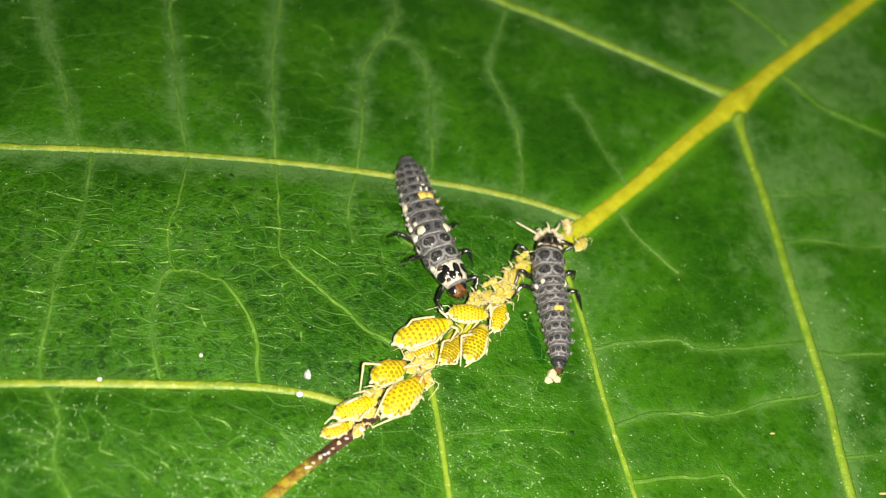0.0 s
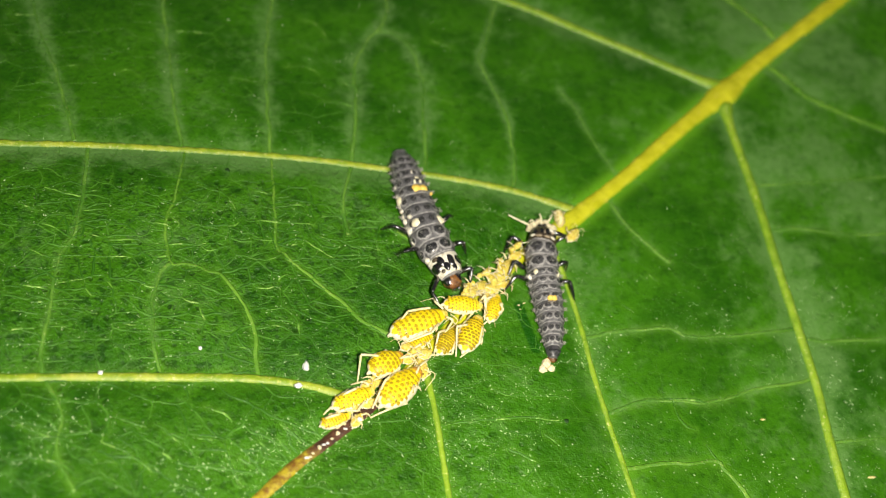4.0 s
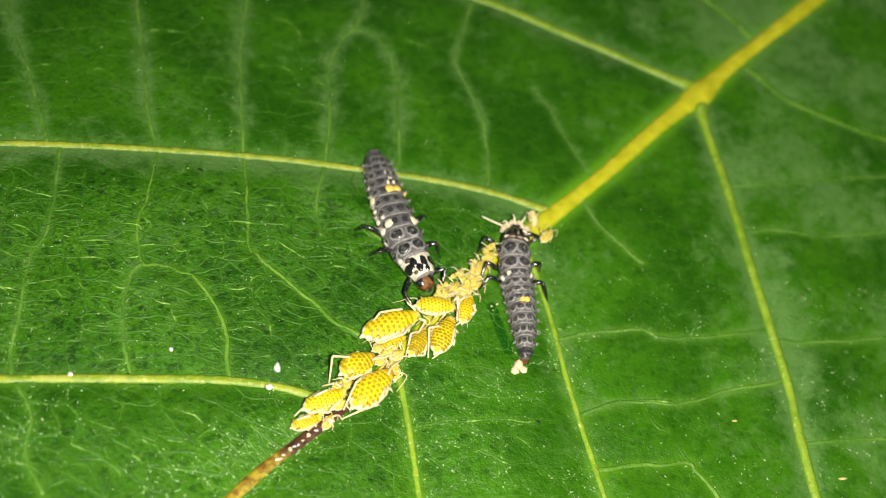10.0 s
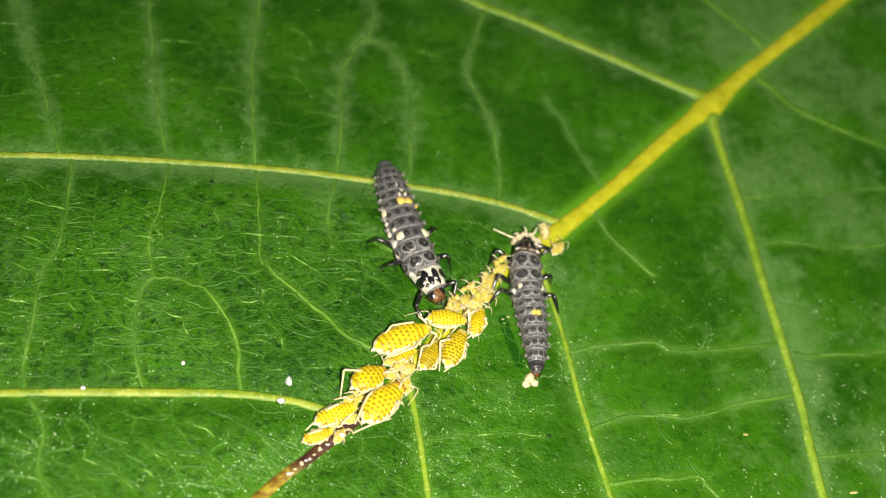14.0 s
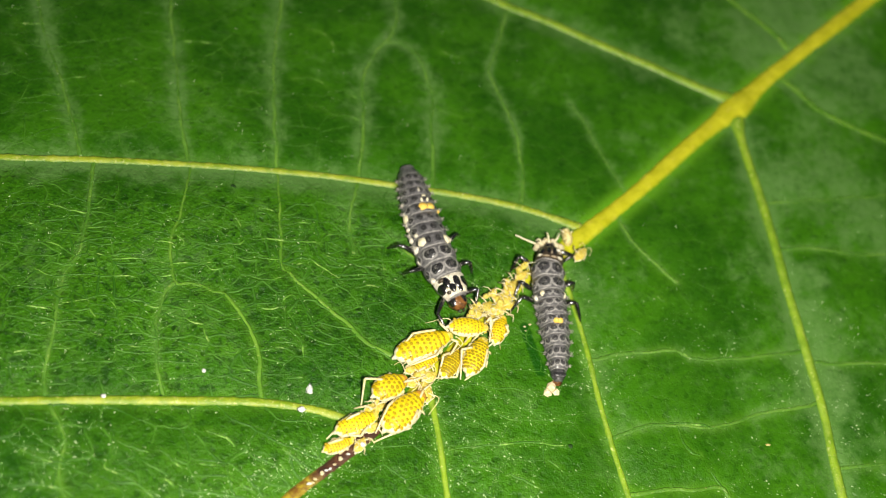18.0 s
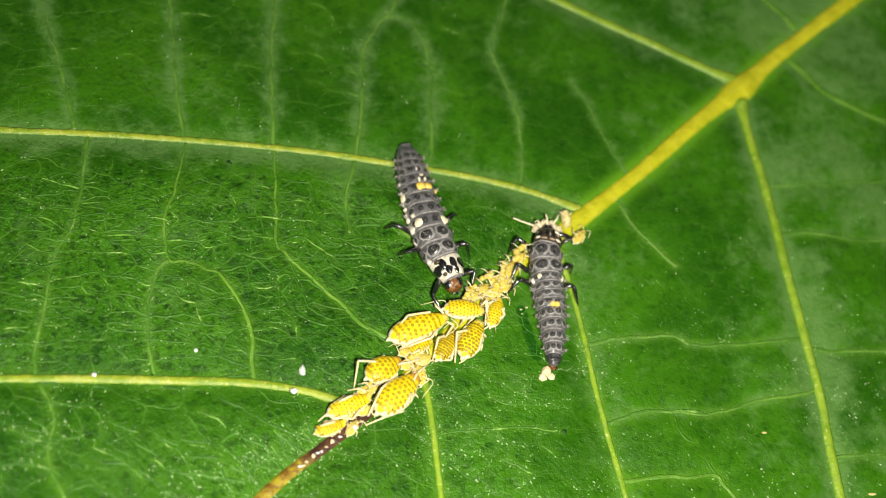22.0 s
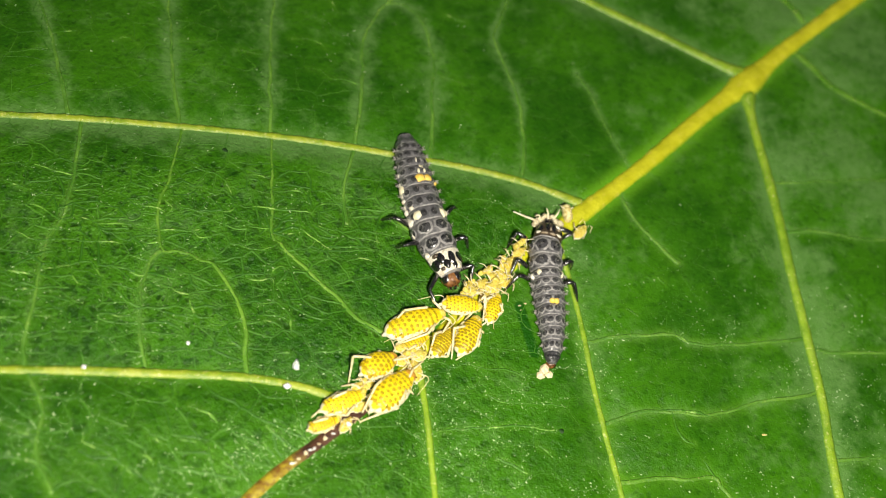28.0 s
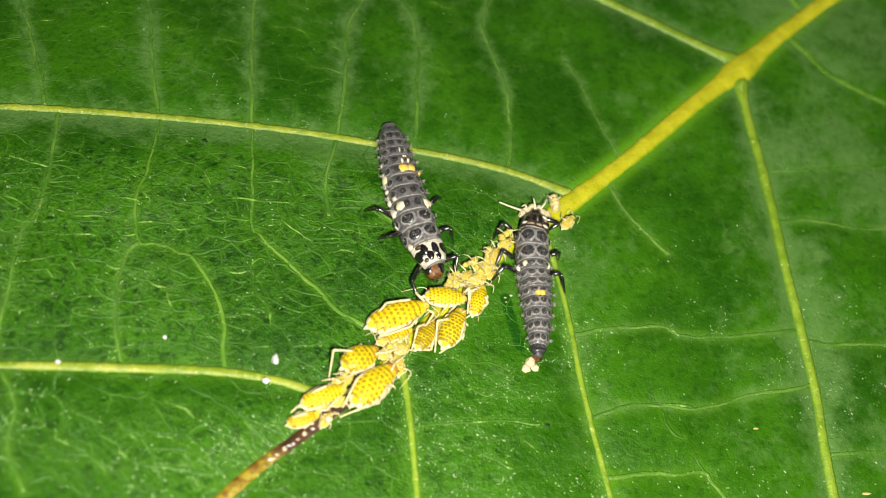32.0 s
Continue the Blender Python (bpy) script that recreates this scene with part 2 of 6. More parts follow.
midrib_line = spline([(25.50, 18.49), (21.55, 15.35), (18.53, 12.97), (16.36, 11.24), (14.38, 9.47), (11.84, 7.40), (8.89, 4.78), (5.85, 2.29), (3.01, 0.06), (0.79, -2.16), (-1.29, -4.27), (-2.79, -5.89), (-4.42, -7.33), (-5.53, -8.26), (-6.82, -9.27), (-8.07, -10.46)])
lateral_lines = [
    (0.19, spline([(-20.11, 5.30), (-17.54, 5.24), (-14.92, 5.29), (-12.01, 5.26), (-8.56, 5.14), (-5.02, 4.89), (-1.90, 4.49), (1.03, 4.07), (3.48, 3.52), (5.66, 2.72)])),
    (0.215, spline([(-18.95, -5.88), (-16.71, -5.80), (-13.82, -5.72), (-10.82, -5.70), (-8.35, -5.71), (-6.26, -5.96), (-5.00, -6.33), (-3.73, -6.74)])),
    (0.27, spline([(0.31, 17.43), (3.68, 15.31), (5.77, 14.30), (8.10, 13.03), (10.43, 11.83), (12.50, 10.73), (14.18, 9.89)])),
    (0.27, spline([(14.24, 8.80), (14.35, 6.71), (14.56, 4.54), (14.71, 2.14), (14.78, 0.12), (14.92, -2.11), (15.06, -4.26), (15.13, -6.08), (15.07, -7.84), (15.08, -9.79), (15.16, -12.36)])),
    (0.145, spline([(4.42, 1.23), (4.79, -0.44), (5.03, -2.06), (5.19, -3.38), (5.34, -5.42), (5.59, -7.51), (5.86, -9.28), (6.22, -11.78)])),
    (0.15, spline([(-2.13, -4.78), (-1.68, -4.78), (-1.53, -5.51), (-1.36, -7.19), (-1.29, -9.05), (-1.18, -11.69)])),
]
# Small veins: those that stand out, and those that hardly show.
clear_lines = [
    spline([(-7.11, 5.00), (-7.05, 1.38), (-6.98, 0.28), (-6.23, -0.64), (-5.37, -1.54), (-4.32, -2.68), (-3.48, -3.43), (-2.72, -3.84)]),
    spline([(-10.69, 5.15), (-10.86, 3.49), (-11.25, 1.77), (-11.42, 0.66), (-11.17, -0.64), (-10.63, -0.68), (-10.09, -0.79), (-9.72, -0.99), (-9.29, -1.08), (-8.70, -2.03), (-8.29, -3.04), (-8.10, -3.91), (-7.98, -5.66)]),
    spline([(-2.10, 1.20), (-1.33, 0.47), (-1.06, 0.12), (-0.82, -0.37), (-0.51, -0.83), (-0.20, -1.35)]),
    spline([(5.96, -9.42), (7.77, -9.24), (8.73, -9.24), (9.83, -9.20), (10.08, -9.53), (10.39, -10.00), (10.98, -11.16)]),
]
faint_lines = [
    spline([(7.56, 3.23), (8.09, 1.78), (8.95, 0.81), (9.70, -0.02)]),
    spline([(12.97, 19.27), (15.09, 16.34), (16.29, 14.93), (17.36, 13.73), (18.02, 12.70)]),
    spline([(16.99, 11.44), (17.62, 10.62), (18.53, 9.46), (19.78, 8.63), (21.08, 7.99), (22.40, 7.50), (24.67, 6.62)]),
    spline([(-17.66, 16.27), (-17.27, 14.08), (-16.62, 11.32), (-15.90, 9.04), (-15.46, 7.15), (-15.04, 5.40)]),
    spline([(-11.88, 16.30), (-11.61, 14.46), (-11.38, 11.31), (-11.17, 8.67), (-10.87, 6.17), (-10.73, 5.27)]),
    spline([(-6.38, 16.28), (-6.72, 14.05), (-7.07, 11.23), (-7.16, 8.58), (-7.10, 5.15)]),
    spline([(-3.70, 4.86), (-3.30, 8.14), (-3.06, 10.45), (-2.01, 12.39), (-0.74, 11.94), (-0.14, 9.94), (-0.29, 7.65), (-0.51, 4.40)]),
    spline([(-2.01, 12.39), (-1.35, 14.01), (-1.41, 16.58)]),
    spline([(4.39, 16.53), (3.73, 13.94), (2.97, 11.79), (2.69, 10.59), (3.27, 8.79), (3.54, 6.88), (3.43, 4.71), (3.19, 3.65)]),
    spline([(6.31, 9.27), (6.83, 8.19), (7.18, 6.96), (7.61, 5.77), (8.14, 4.70)]),
    spline([(-11.17, -0.64), (-11.65, -1.21), (-11.88, -2.50), (-11.82, -3.99), (-11.57, -5.71)]),
    spline([(-15.76, -5.73), (-15.71, -4.08), (-15.56, -2.61), (-15.46, -1.59), (-15.37, -0.50), (-14.91, 0.52), (-14.71, 1.62), (-14.57, 3.32), (-14.48, 5.25)]),
    spline([(5.10, -3.64), (7.16, -3.39), (8.96, -3.17), (9.77, -3.55), (11.96, -3.52), (14.96, -3.06)]),
    spline([(5.41, -7.15), (7.57, -6.52), (10.01, -6.62), (11.89, -6.11), (15.03, -5.44)]),
    spline([(15.15, -3.60), (17.22, -3.70), (21.18, -3.37)]),
    spline([(15.07, -8.33), (16.52, -8.28), (19.78, -8.08)]),
    spline([(14.72, 1.85), (17.01, 1.91), (19.20, 1.68), (23.37, 2.16)]),
    spline([(14.64, 4.23), (17.65, 4.49), (24.24, 5.12)]),
    spline([(-3.70, 4.86), (-4.20, 2.63), (-4.08, 0.94)]),
    spline([(-15.56, -5.82), (-14.91, -7.31), (-15.01, -8.84), (-14.38, -10.32)]),
]
minor_lines = clear_lines + faint_lines
# Fine cross veins; their glints are put into the colour.
cross_lines = [
    spline([(-16.01, 1.56), (-15.17, 1.57), (-14.70, 1.57)]),
    spline([(-3.09, -1.39), (-2.77, -1.65), (-2.40, -1.93)]),
    spline([(-11.83, 11.97), (-10.90, 12.00), (-9.91, 11.95), (-9.37, 11.88), (-9.18, 11.45), (-8.88, 11.30)]),
    spline([(-10.22, 8.37), (-9.62, 8.34)]),
    spline([(-11.65, 9.92), (-11.03, 9.82)]),
    spline([(-10.89, 9.50), (-10.12, 9.52)]),
    spline([(-18.24, 11.31), (-17.09, 11.36), (-16.62, 11.35), (-15.69, 11.45)]),
    spline([(-16.00, 9.45), (-15.47, 9.59), (-14.97, 9.62)]),
    spline([(-18.34, 12.58), (-16.82, 12.65)]),
    spline([(-8.53, 9.25), (-7.75, 9.16), (-7.14, 9.10)]),
    spline([(-6.29, 10.07), (-5.61, 10.11), (-5.12, 9.97), (-4.76, 9.66)]),
    spline([(-4.60, 8.07), (-3.98, 8.04), (-3.47, 7.87)]),
    spline([(-5.61, 8.53), (-5.07, 8.43), (-4.60, 8.07)]),
    spline([(-3.83, 9.25), (-3.18, 9.08)]),
    spline([(-7.58, 10.80), (-7.09, 10.73)]),
    spline([(-0.01, 8.63), (1.03, 8.23)]),
    spline([(-7.64, 6.31), (-7.04, 6.34)]),
    spline([(-5.48, 12.99), (-4.72, 12.68), (-4.21, 11.67)]),
    spline([(-16.57, 8.67), (-16.04, 8.64)]),
    spline([(-16.36, 7.26), (-15.54, 7.34)]),
    spline([(-13.49, 9.38), (-12.90, 9.51), (-12.50, 9.15)]),
    spline([(0.53, 11.97), (1.46, 11.64)]),
    spline([(8.91, -3.15), (9.42, -3.40), (9.93, -3.63)]),
    spline([(7.88, -6.54), (8.44, -6.46), (9.29, -6.50), (10.01, -6.65)]),
    spline([(8.45, -6.51), (8.52, -7.25), (8.79, -7.74), (9.18, -7.88)]),
    spline([(9.42, -8.48), (9.86, -9.20)]),
    spline([(7.07, -2.20), (7.51, -2.43)]),
    spline([(8.61, -0.72), (8.92, -0.96)]),
    spline([(0.21, -4.79), (0.92, -5.03), (1.84, -5.07), (2.51, -5.31)]),
    spline([(0.97, -6.12), (1.45, -6.31), (1.84, -6.47)]),
    spline([(1.10, -8.63), (1.68, -8.86), (2.28, -9.23)]),
    spline([(-1.27, -7.64), (-0.29, -7.54), (1.31, -7.41), (2.00, -7.31), (3.48, -7.47)]),
    spline([(2.76, -8.09), (3.27, -8.42)]),
    spline([(-17.31, 2.17), (-16.99, 2.02), (-16.62, 1.87), (-16.19, 1.72)]),
    spline([(-16.09, 2.90), (-15.55, 2.76), (-14.90, 2.56), (-14.54, 2.58)]),
    spline([(-14.69, 2.68), (-14.37, 2.78), (-14.05, 2.83)]),
    spline([(-14.59, 1.82), (-14.23, 1.84), (-13.90, 1.85), (-13.58, 1.75)]),
    spline([(-13.37, 1.85), (-12.87, 1.81)]),
    spline([(-15.17, 1.60), (-14.75, 1.54)]),
    spline([(-16.50, 1.00), (-15.98, 1.05), (-15.55, 0.82), (-15.12, 0.57), (-14.90, 0.47)]),
    spline([(-12.60, 1.46), (-12.25, 1.45), (-11.99, 1.30), (-11.51, 1.23), (-11.16, 1.08)]),
    spline([(-14.54, 0.70), (-14.07, 0.56), (-13.59, 0.36), (-13.00, 0.38), (-12.47, 0.38), (-12.04, 0.34)]),
    spline([(-11.82, 0.32), (-11.32, 0.26), (-10.85, 0.30), (-10.41, 0.24), (-9.87, 0.31)]),
    spline([(-16.75, 0.13), (-16.20, -0.32), (-15.58, -0.51), (-15.07, -0.41), (-14.03, -0.43), (-13.19, -0.42), (-12.66, -0.48)]),
    spline([(-11.92, -0.32), (-11.32, -0.28)]),
    spline([(-13.59, 0.36), (-13.33, 0.70), (-12.91, 1.04)]),
    spline([(-13.53, 0.31), (-13.44, -0.49)]),
    spline([(-11.52, 2.38), (-11.03, 2.26)]),
    spline([(-10.96, 1.64), (-10.63, 1.32), (-10.19, 1.26), (-9.75, 1.14), (-9.22, 1.02)]),
    spline([(-11.18, 1.58), (-10.90, 1.23), (-11.07, 1.00)]),
    spline([(-16.70, -1.89), (-16.30, -1.93), (-15.90, -1.94), (-15.57, -2.03)]),
    spline([(-15.31, -1.67), (-14.80, -1.60), (-14.44, -1.56), (-14.30, -1.48), (-13.99, -1.39), (-13.72, -1.36), (-13.46, -1.66), (-13.24, -2.03)]),
    spline([(-14.39, -1.61), (-14.31, -2.07), (-14.06, -2.31)]),
    spline([(-13.13, -2.26), (-12.72, -2.27), (-12.41, -2.29), (-12.09, -2.38), (-11.95, -2.43)]),
    spline([(-12.44, -0.92), (-11.91, -1.06), (-11.59, -1.10)]),
    spline([(-11.64, -1.93), (-11.30, -2.03), (-11.01, -2.17), (-10.73, -2.29), (-10.41, -2.41), (-10.10, -2.50)]),
    spline([(-15.36, -2.63), (-14.85, -2.64), (-14.44, -2.80), (-14.13, -2.99), (-13.88, -3.06)]),
    spline([(-16.92, -3.04), (-16.62, -3.06), (-16.32, -3.10), (-15.83, -3.14)]),
    spline([(-16.26, -2.63), (-15.76, -2.56)]),
    spline([(-15.60, -3.59), (-15.20, -3.63), (-14.80, -3.77)]),
    spline([(-12.89, -3.53), (-12.38, -3.51), (-11.97, -3.50)]),
    spline([(-16.86, -3.87), (-16.28, -3.76), (-15.99, -3.73)]),
    spline([(-11.04, -3.36), (-10.73, -3.55), (-10.42, -3.61), (-10.14, -3.66)]),
    spline([(-12.32, -1.70), (-11.79, -1.76)]),
    spline([(-10.19, 3.23), (-9.62, 3.03), (-9.17, 2.88), (-8.84, 2.55), (-8.66, 2.02)]),
    spline([(-9.74, 2.17), (-9.41, 1.99), (-9.12, 1.94)]),
    spline([(-8.97, 1.17), (-8.91, 0.62), (-8.88, 0.27)]),
    spline([(-8.97, 1.17), (-8.63, 1.32), (-8.40, 1.55)]),
    spline([(-8.41, 1.50), (-7.95, 1.51), (-7.50, 1.53), (-7.05, 1.52), (-6.59, 1.48), (-6.13, 1.47), (-5.67, 1.43), (-5.52, 1.30)]),
    spline([(-10.85, 0.28), (-10.41, 0.29), (-10.09, 0.22), (-9.76, 0.02), (-9.21, 0.18), (-8.92, 0.21), (-8.66, -0.16), (-8.33, -0.25), (-8.00, -0.40), (-7.56, -0.39), (-7.22, -0.29), (-6.76, -0.04)]),
    spline([(-7.77, 2.31), (-7.43, 2.21), (-7.14, 2.17)]),
    spline([(-7.91, 3.05), (-7.34, 2.96), (-7.11, 2.91)]),
    spline([(-7.02, 2.28), (-6.56, 2.30), (-5.98, 2.33), (-5.76, 2.11)]),
    spline([(-7.00, 2.66), (-6.42, 2.82)]),
    spline([(-8.09, 0.65), (-7.42, 0.59), (-7.08, 0.66)]),
    spline([(-6.13, 1.42), (-6.05, 0.86), (-5.72, 0.46), (-5.40, 0.15), (-5.07, -0.06), (-4.85, -0.24)]),
    spline([(-5.47, 0.89), (-5.02, 0.74), (-4.34, 0.60), (-4.11, 0.47), (-3.54, 0.32), (-2.85, 0.23)]),
    spline([(-5.57, 1.30), (-5.19, 1.79), (-4.60, 1.90), (-4.26, 1.77)]),
    spline([(-4.25, 1.91), (-4.25, 1.21), (-4.33, 0.65)]),
    spline([(-6.06, 0.45), (-5.86, 0.05), (-5.64, -0.16), (-5.40, 0.07)]),
    spline([(-4.85, -0.24), (-4.48, 0.15), (-4.23, 0.43)]),
    spline([(-6.48, 0.35), (-6.18, 0.45)]),
    spline([(-4.19, -0.71), (-3.72, -0.56), (-3.26, -0.60)]),
    spline([(-2.98, 0.70), (-2.99, -0.13)]),
    spline([(-4.85, -0.32), (-4.63, -0.45)]),
    spline([(-10.41, -1.56), (-9.88, -1.62)]),
    spline([(-10.73, -2.29), (-10.31, -2.43), (-10.10, -2.48)]),
    spline([(-10.10, -2.40), (-9.67, -2.36), (-9.39, -2.30), (-9.24, -2.20), (-8.75, -2.18)]),
    spline([(-10.14, -2.50), (-10.06, -2.91), (-9.89, -3.33), (-9.68, -3.45), (-9.26, -3.44)]),
    spline([(-9.47, -3.49), (-9.32, -3.71), (-8.84, -3.73)]),
    spline([(-9.89, -3.38), (-10.00, -3.65), (-10.10, -3.95)]),
    spline([(-7.53, -2.76), (-6.98, -2.62), (-6.76, -2.74), (-6.51, -3.07), (-6.40, -3.37), (-6.34, -3.99)]),
    spline([(-7.05, -1.59), (-7.00, -2.11), (-6.98, -2.62)]),
    spline([(-8.04, -1.70), (-7.49, -1.68), (-7.05, -1.59)]),
    spline([(-8.75, -4.41), (-8.11, -4.47)]),
    spline([(-6.48, -1.31), (-6.69, -1.05), (-7.04, -1.27), (-7.16, -1.59)]),
    spline([(-7.44, -3.39), (-7.01, -3.51), (-6.70, -3.75)]),
    spline([(-5.65, -2.46), (-5.32, -2.63)]),
    spline([(-7.06, -4.75), (-6.41, -4.74)]),
    spline([(-16.29, -7.77), (-15.61, -8.09), (-15.05, -8.19), (-14.56, -8.41), (-13.98, -8.80), (-13.89, -8.84)]),
    spline([(-15.74, -9.02), (-15.37, -9.10), (-14.90, -9.16), (-14.51, -9.44), (-14.26, -9.76)]),
    spline([(-13.08, -7.41), (-12.68, -7.63), (-12.29, -7.74), (-12.00, -7.82)]),
    spline([(-11.80, -7.73), (-11.51, -7.84), (-11.21, -8.17), (-10.81, -8.44)]),
    spline([(-13.44, -8.19), (-13.56, -8.45), (-13.23, -8.58), (-12.85, -8.73), (-12.46, -8.97), (-12.16, -9.23), (-11.81, -9.57)]),
    spline([(-13.34, -8.18), (-13.26, -7.85), (-13.17, -7.63), (-13.08, -7.41)]),
    spline([(-11.49, -8.83), (-11.10, -9.09)]),
    spline([(-11.29, -9.59), (-11.10, -9.81), (-11.00, -10.02)]),
    spline([(-13.57, -9.59), (-13.19, -9.86)]),
    spline([(-13.40, -9.10), (-13.08, -9.23)]),
    spline([(-14.05, -9.38), (-13.82, -9.52)]),
    spline([(-13.68, -9.16), (-13.88, -9.01)]),
    spline([(-10.02, -6.92), (-9.61, -7.08), (-9.31, -7.26), (-9.01, -7.60)]),
    spline([(-9.33, -8.39), (-9.23, -8.83), (-9.14, -9.27), (-8.95, -9.70), (-8.76, -10.03)]),
    spline([(-10.32, -8.24), (-9.72, -8.30)]),
    spline([(-8.84, -9.01), (-8.44, -9.22)]),
    spline([(-7.27, -7.65), (-6.97, -7.88), (-6.74, -8.15), (-6.54, -8.38)]),
    spline([(-7.36, -8.27), (-7.10, -8.60), (-6.91, -8.83)]),
    spline([(-6.27, -7.58), (-6.04, -7.85), (-5.90, -8.08)]),
    spline([(-8.11, -8.34), (-7.86, -8.60), (-7.79, -9.09)]),
    spline([(-8.24, -9.16), (-8.05, -9.49)]),
]


# The net of finest veins: cells between the small veins, drawn out along the rungs of each field of the blade.
def height_of(line, x):
    """The y of a line that runs from side to side, at each x."""
    order = np.argsort(line[:, 0])
    return np.interp(x, line[order, 0], line[order, 1])


def field_of(x, y):
    """Which field of the blade a place lies in: 0 over the first side vein, 1 between the two, 2 towards the tip, 3 beyond the midrib."""
    over_rib = y > height_of(midrib_line, x)
    first, second = height_of(lateral_lines[0][1], x), height_of(lateral_lines[1][1], x)
    inner = np.where((x < -3.73) & (y < second), 2, 1)
    return np.where(over_rib, np.where((y > first) | (x > 5.6), 0, inner), 3)


def net_field(field, angle, wide, tall, box, guides, seed):
    """The edges of the cells in one field, as pairs of places."""
    r = np.random.RandomState(seed)
    c, n = math.cos(radians(angle)), math.sin(radians(angle))
    to = np.array([[c / wide, n / wide], [-n / tall, c / tall]])
    back = np.linalg.inv(to)
    corners = np.array([(box[0], box[1]), (box[2], box[1]), (box[0], box[3]), (box[2], box[3])]) @ to.T
    lo, hi = corners.min(0), corners.max(0)
    gx, gy = np.meshgrid(np.arange(lo[0], hi[0], 1.0), np.arange(lo[1], hi[1], 0.87), indexing="ij")
    gx = gx + 0.5 * (np.arange(gx.shape[1]) % 2)[None, :]
    seeds = np.stack([gx.ravel(), gy.ravel()], 1) + r.uniform(-0.36, 0.36, (gx.size, 2))
    world = seeds @ back.T
    seeds = seeds[(world[:, 0] > box[0] - 2) & (world[:, 0] < box[2] + 2) & (world[:, 1] > box[1] - 2) & (world[:, 1] < box[3] + 2)]
    pairs = []
    for line in guides:
        p = line @ to.T
        run = np.concatenate([[0], np.cumsum(np.linalg.norm(np.diff(p, axis=0), axis=1))])
        for at in np.arange(0.2, run[-1], 0.85):
            q = np.array([np.interp(at, run, p[:, k]) for k in (0, 1)])
            e = np.array([np.interp(at + 0.1, run, p[:, k]) - np.interp(at - 0.1, run, p[:, k]) for k in (0, 1)])
            e = np.array([-e[1], e[0]]) / (np.linalg.norm(e) + 1e-9) * 0.40
            pairs += [q + e, q - e]
    if pairs:
        pairs = np.array(pairs)
        seeds = seeds[np.array([np.min(np.sum((pairs - q) ** 2, 1)) > 0.30 for q in seeds])]
        seeds = np.vstack([seeds, pairs])
    verts, _, faces, *_ = geometry.delaunay_2d_cdt([Vector(q) for q in seeds], [], [], 0, 1e-5)
    v = np.array([tuple(q) for q in verts])
    t = np.array([f for f in faces if len(f) == 3])
    a, b, d = v[t[:, 0]], v[t[:, 1]] - v[t[:, 0]], v[t[:, 2]] - v[t[:, 0]]
    area = 2 * (b[:, 0] * d[:, 1] - b[:, 1] * d[:, 0])
    area = np.where(np.abs(area) < 1e-6, 1e-6, area)
    bb, dd = (b**2).sum(1), (d**2).sum(1)
    centre = a + np.stack([d[:, 1] * bb - b[:, 1] * dd, b[:, 0] * dd - d[:, 0] * bb], 1) / area[:, None]
    centre = centre @ back.T
    sides, edges = {}, []
    for k, tri in enumerate(t.tolist()):
        for p, q in ((0, 1), (1, 2), (2, 0)):
            key = (min(tri[p], tri[q]), max(tri[p], tri[q]))
            if key in sides:
                edges.append((centre[sides[key]], centre[k]))
            else:
                sides[key] = k
    e = np.array(edges)
    mid = e.mean(1)
    size = np.linalg.norm(e[:, 0] - e[:, 1], axis=1)
    keep = (size > 0.04) & (size < 2.2) & (field_of(mid[:, 0], mid[:, 1]) == field)
    keep &= (mid[:, 0] > box[0]) & (mid[:, 0] < box[2]) & (mid[:, 1] > box[1]) & (mid[:, 1] < box[3])
    return e[keep & (r.uniform(0, 1, len(e)) > 0.10)]


@functools.lru_cache(None)
def random_grid(seed):
    return np.random.RandomState(seed).uniform(-1, 1, (97, 97))


def value_noise(x, y, size, seed):
    """Smooth random numbers from -1 to 1 in lumps of that size."""
    grid = random_grid(seed)
    u, v = (x / size) % 96, (y / size) % 96
    i, j = u.astype(int), v.astype(int)
    a, b = u - i, v - j
    a, b = a * a * (3 - 2 * a), b * b * (3 - 2 * b)
    return (grid[i, j] * (1 - a) + grid[i + 1, j] * a) * (1 - b) + (grid[i, j + 1] * (1 - a) + grid[i + 1, j + 1] * a) * b


def net_lines():
    """The net's veinlets as wavy lines of places, each with the strength at which it shows."""
    guides = minor_lines + cross_lines
    edges = np.vstack([net_field(0, 2, 1.7, 1.2, (-23, 4, 16, 18), guides, 41), net_field(1, -6, 1.5, 1.1, (-23, -7, 6, 6), guides, 42),
                       net_field(2, -36, 1.9, 1.15, (-23, -14, -3, -5), guides, 43), net_field(3, -8, 1.7, 1.1, (-9, -14, 22, 14), guides, 44)])
    r, out = np.random.RandomState(45), []
    for p, q in edges:
        n = max(3, int(np.linalg.norm(q - p) / 0.11) + 1)
        line = p + (q - p) * np.linspace(0, 1, n)[:, None]
        x, y = line[:, 0], line[:, 1]
        line = line + 0.13 * np.column_stack([value_noise(x, y, 0.7, 46), value_noise(x, y, 0.7, 47)]) + 0.035 * np.column_stack([value_noise(x, y, 0.2, 48), value_noise(x, y, 0.2, 49)])
        x, y = line.mean(0)
        if min(np.min((line_c[:, 0] - x) ** 2 + (line_c[:, 1] - y) ** 2) for line_c in cross_lines) < 0.02:
            continue
        show = np.clip((9 - x - 0.9 * max(y, 0)) / 9, 0.3, 1) * np.clip(1 - (y - 2.5) / 3, 0.45, 1) * (1.0 if y > height_of(midrib_line, x) else 0.62)
        out.append((line, show * r.uniform(0.55, 1.15)))
    return out


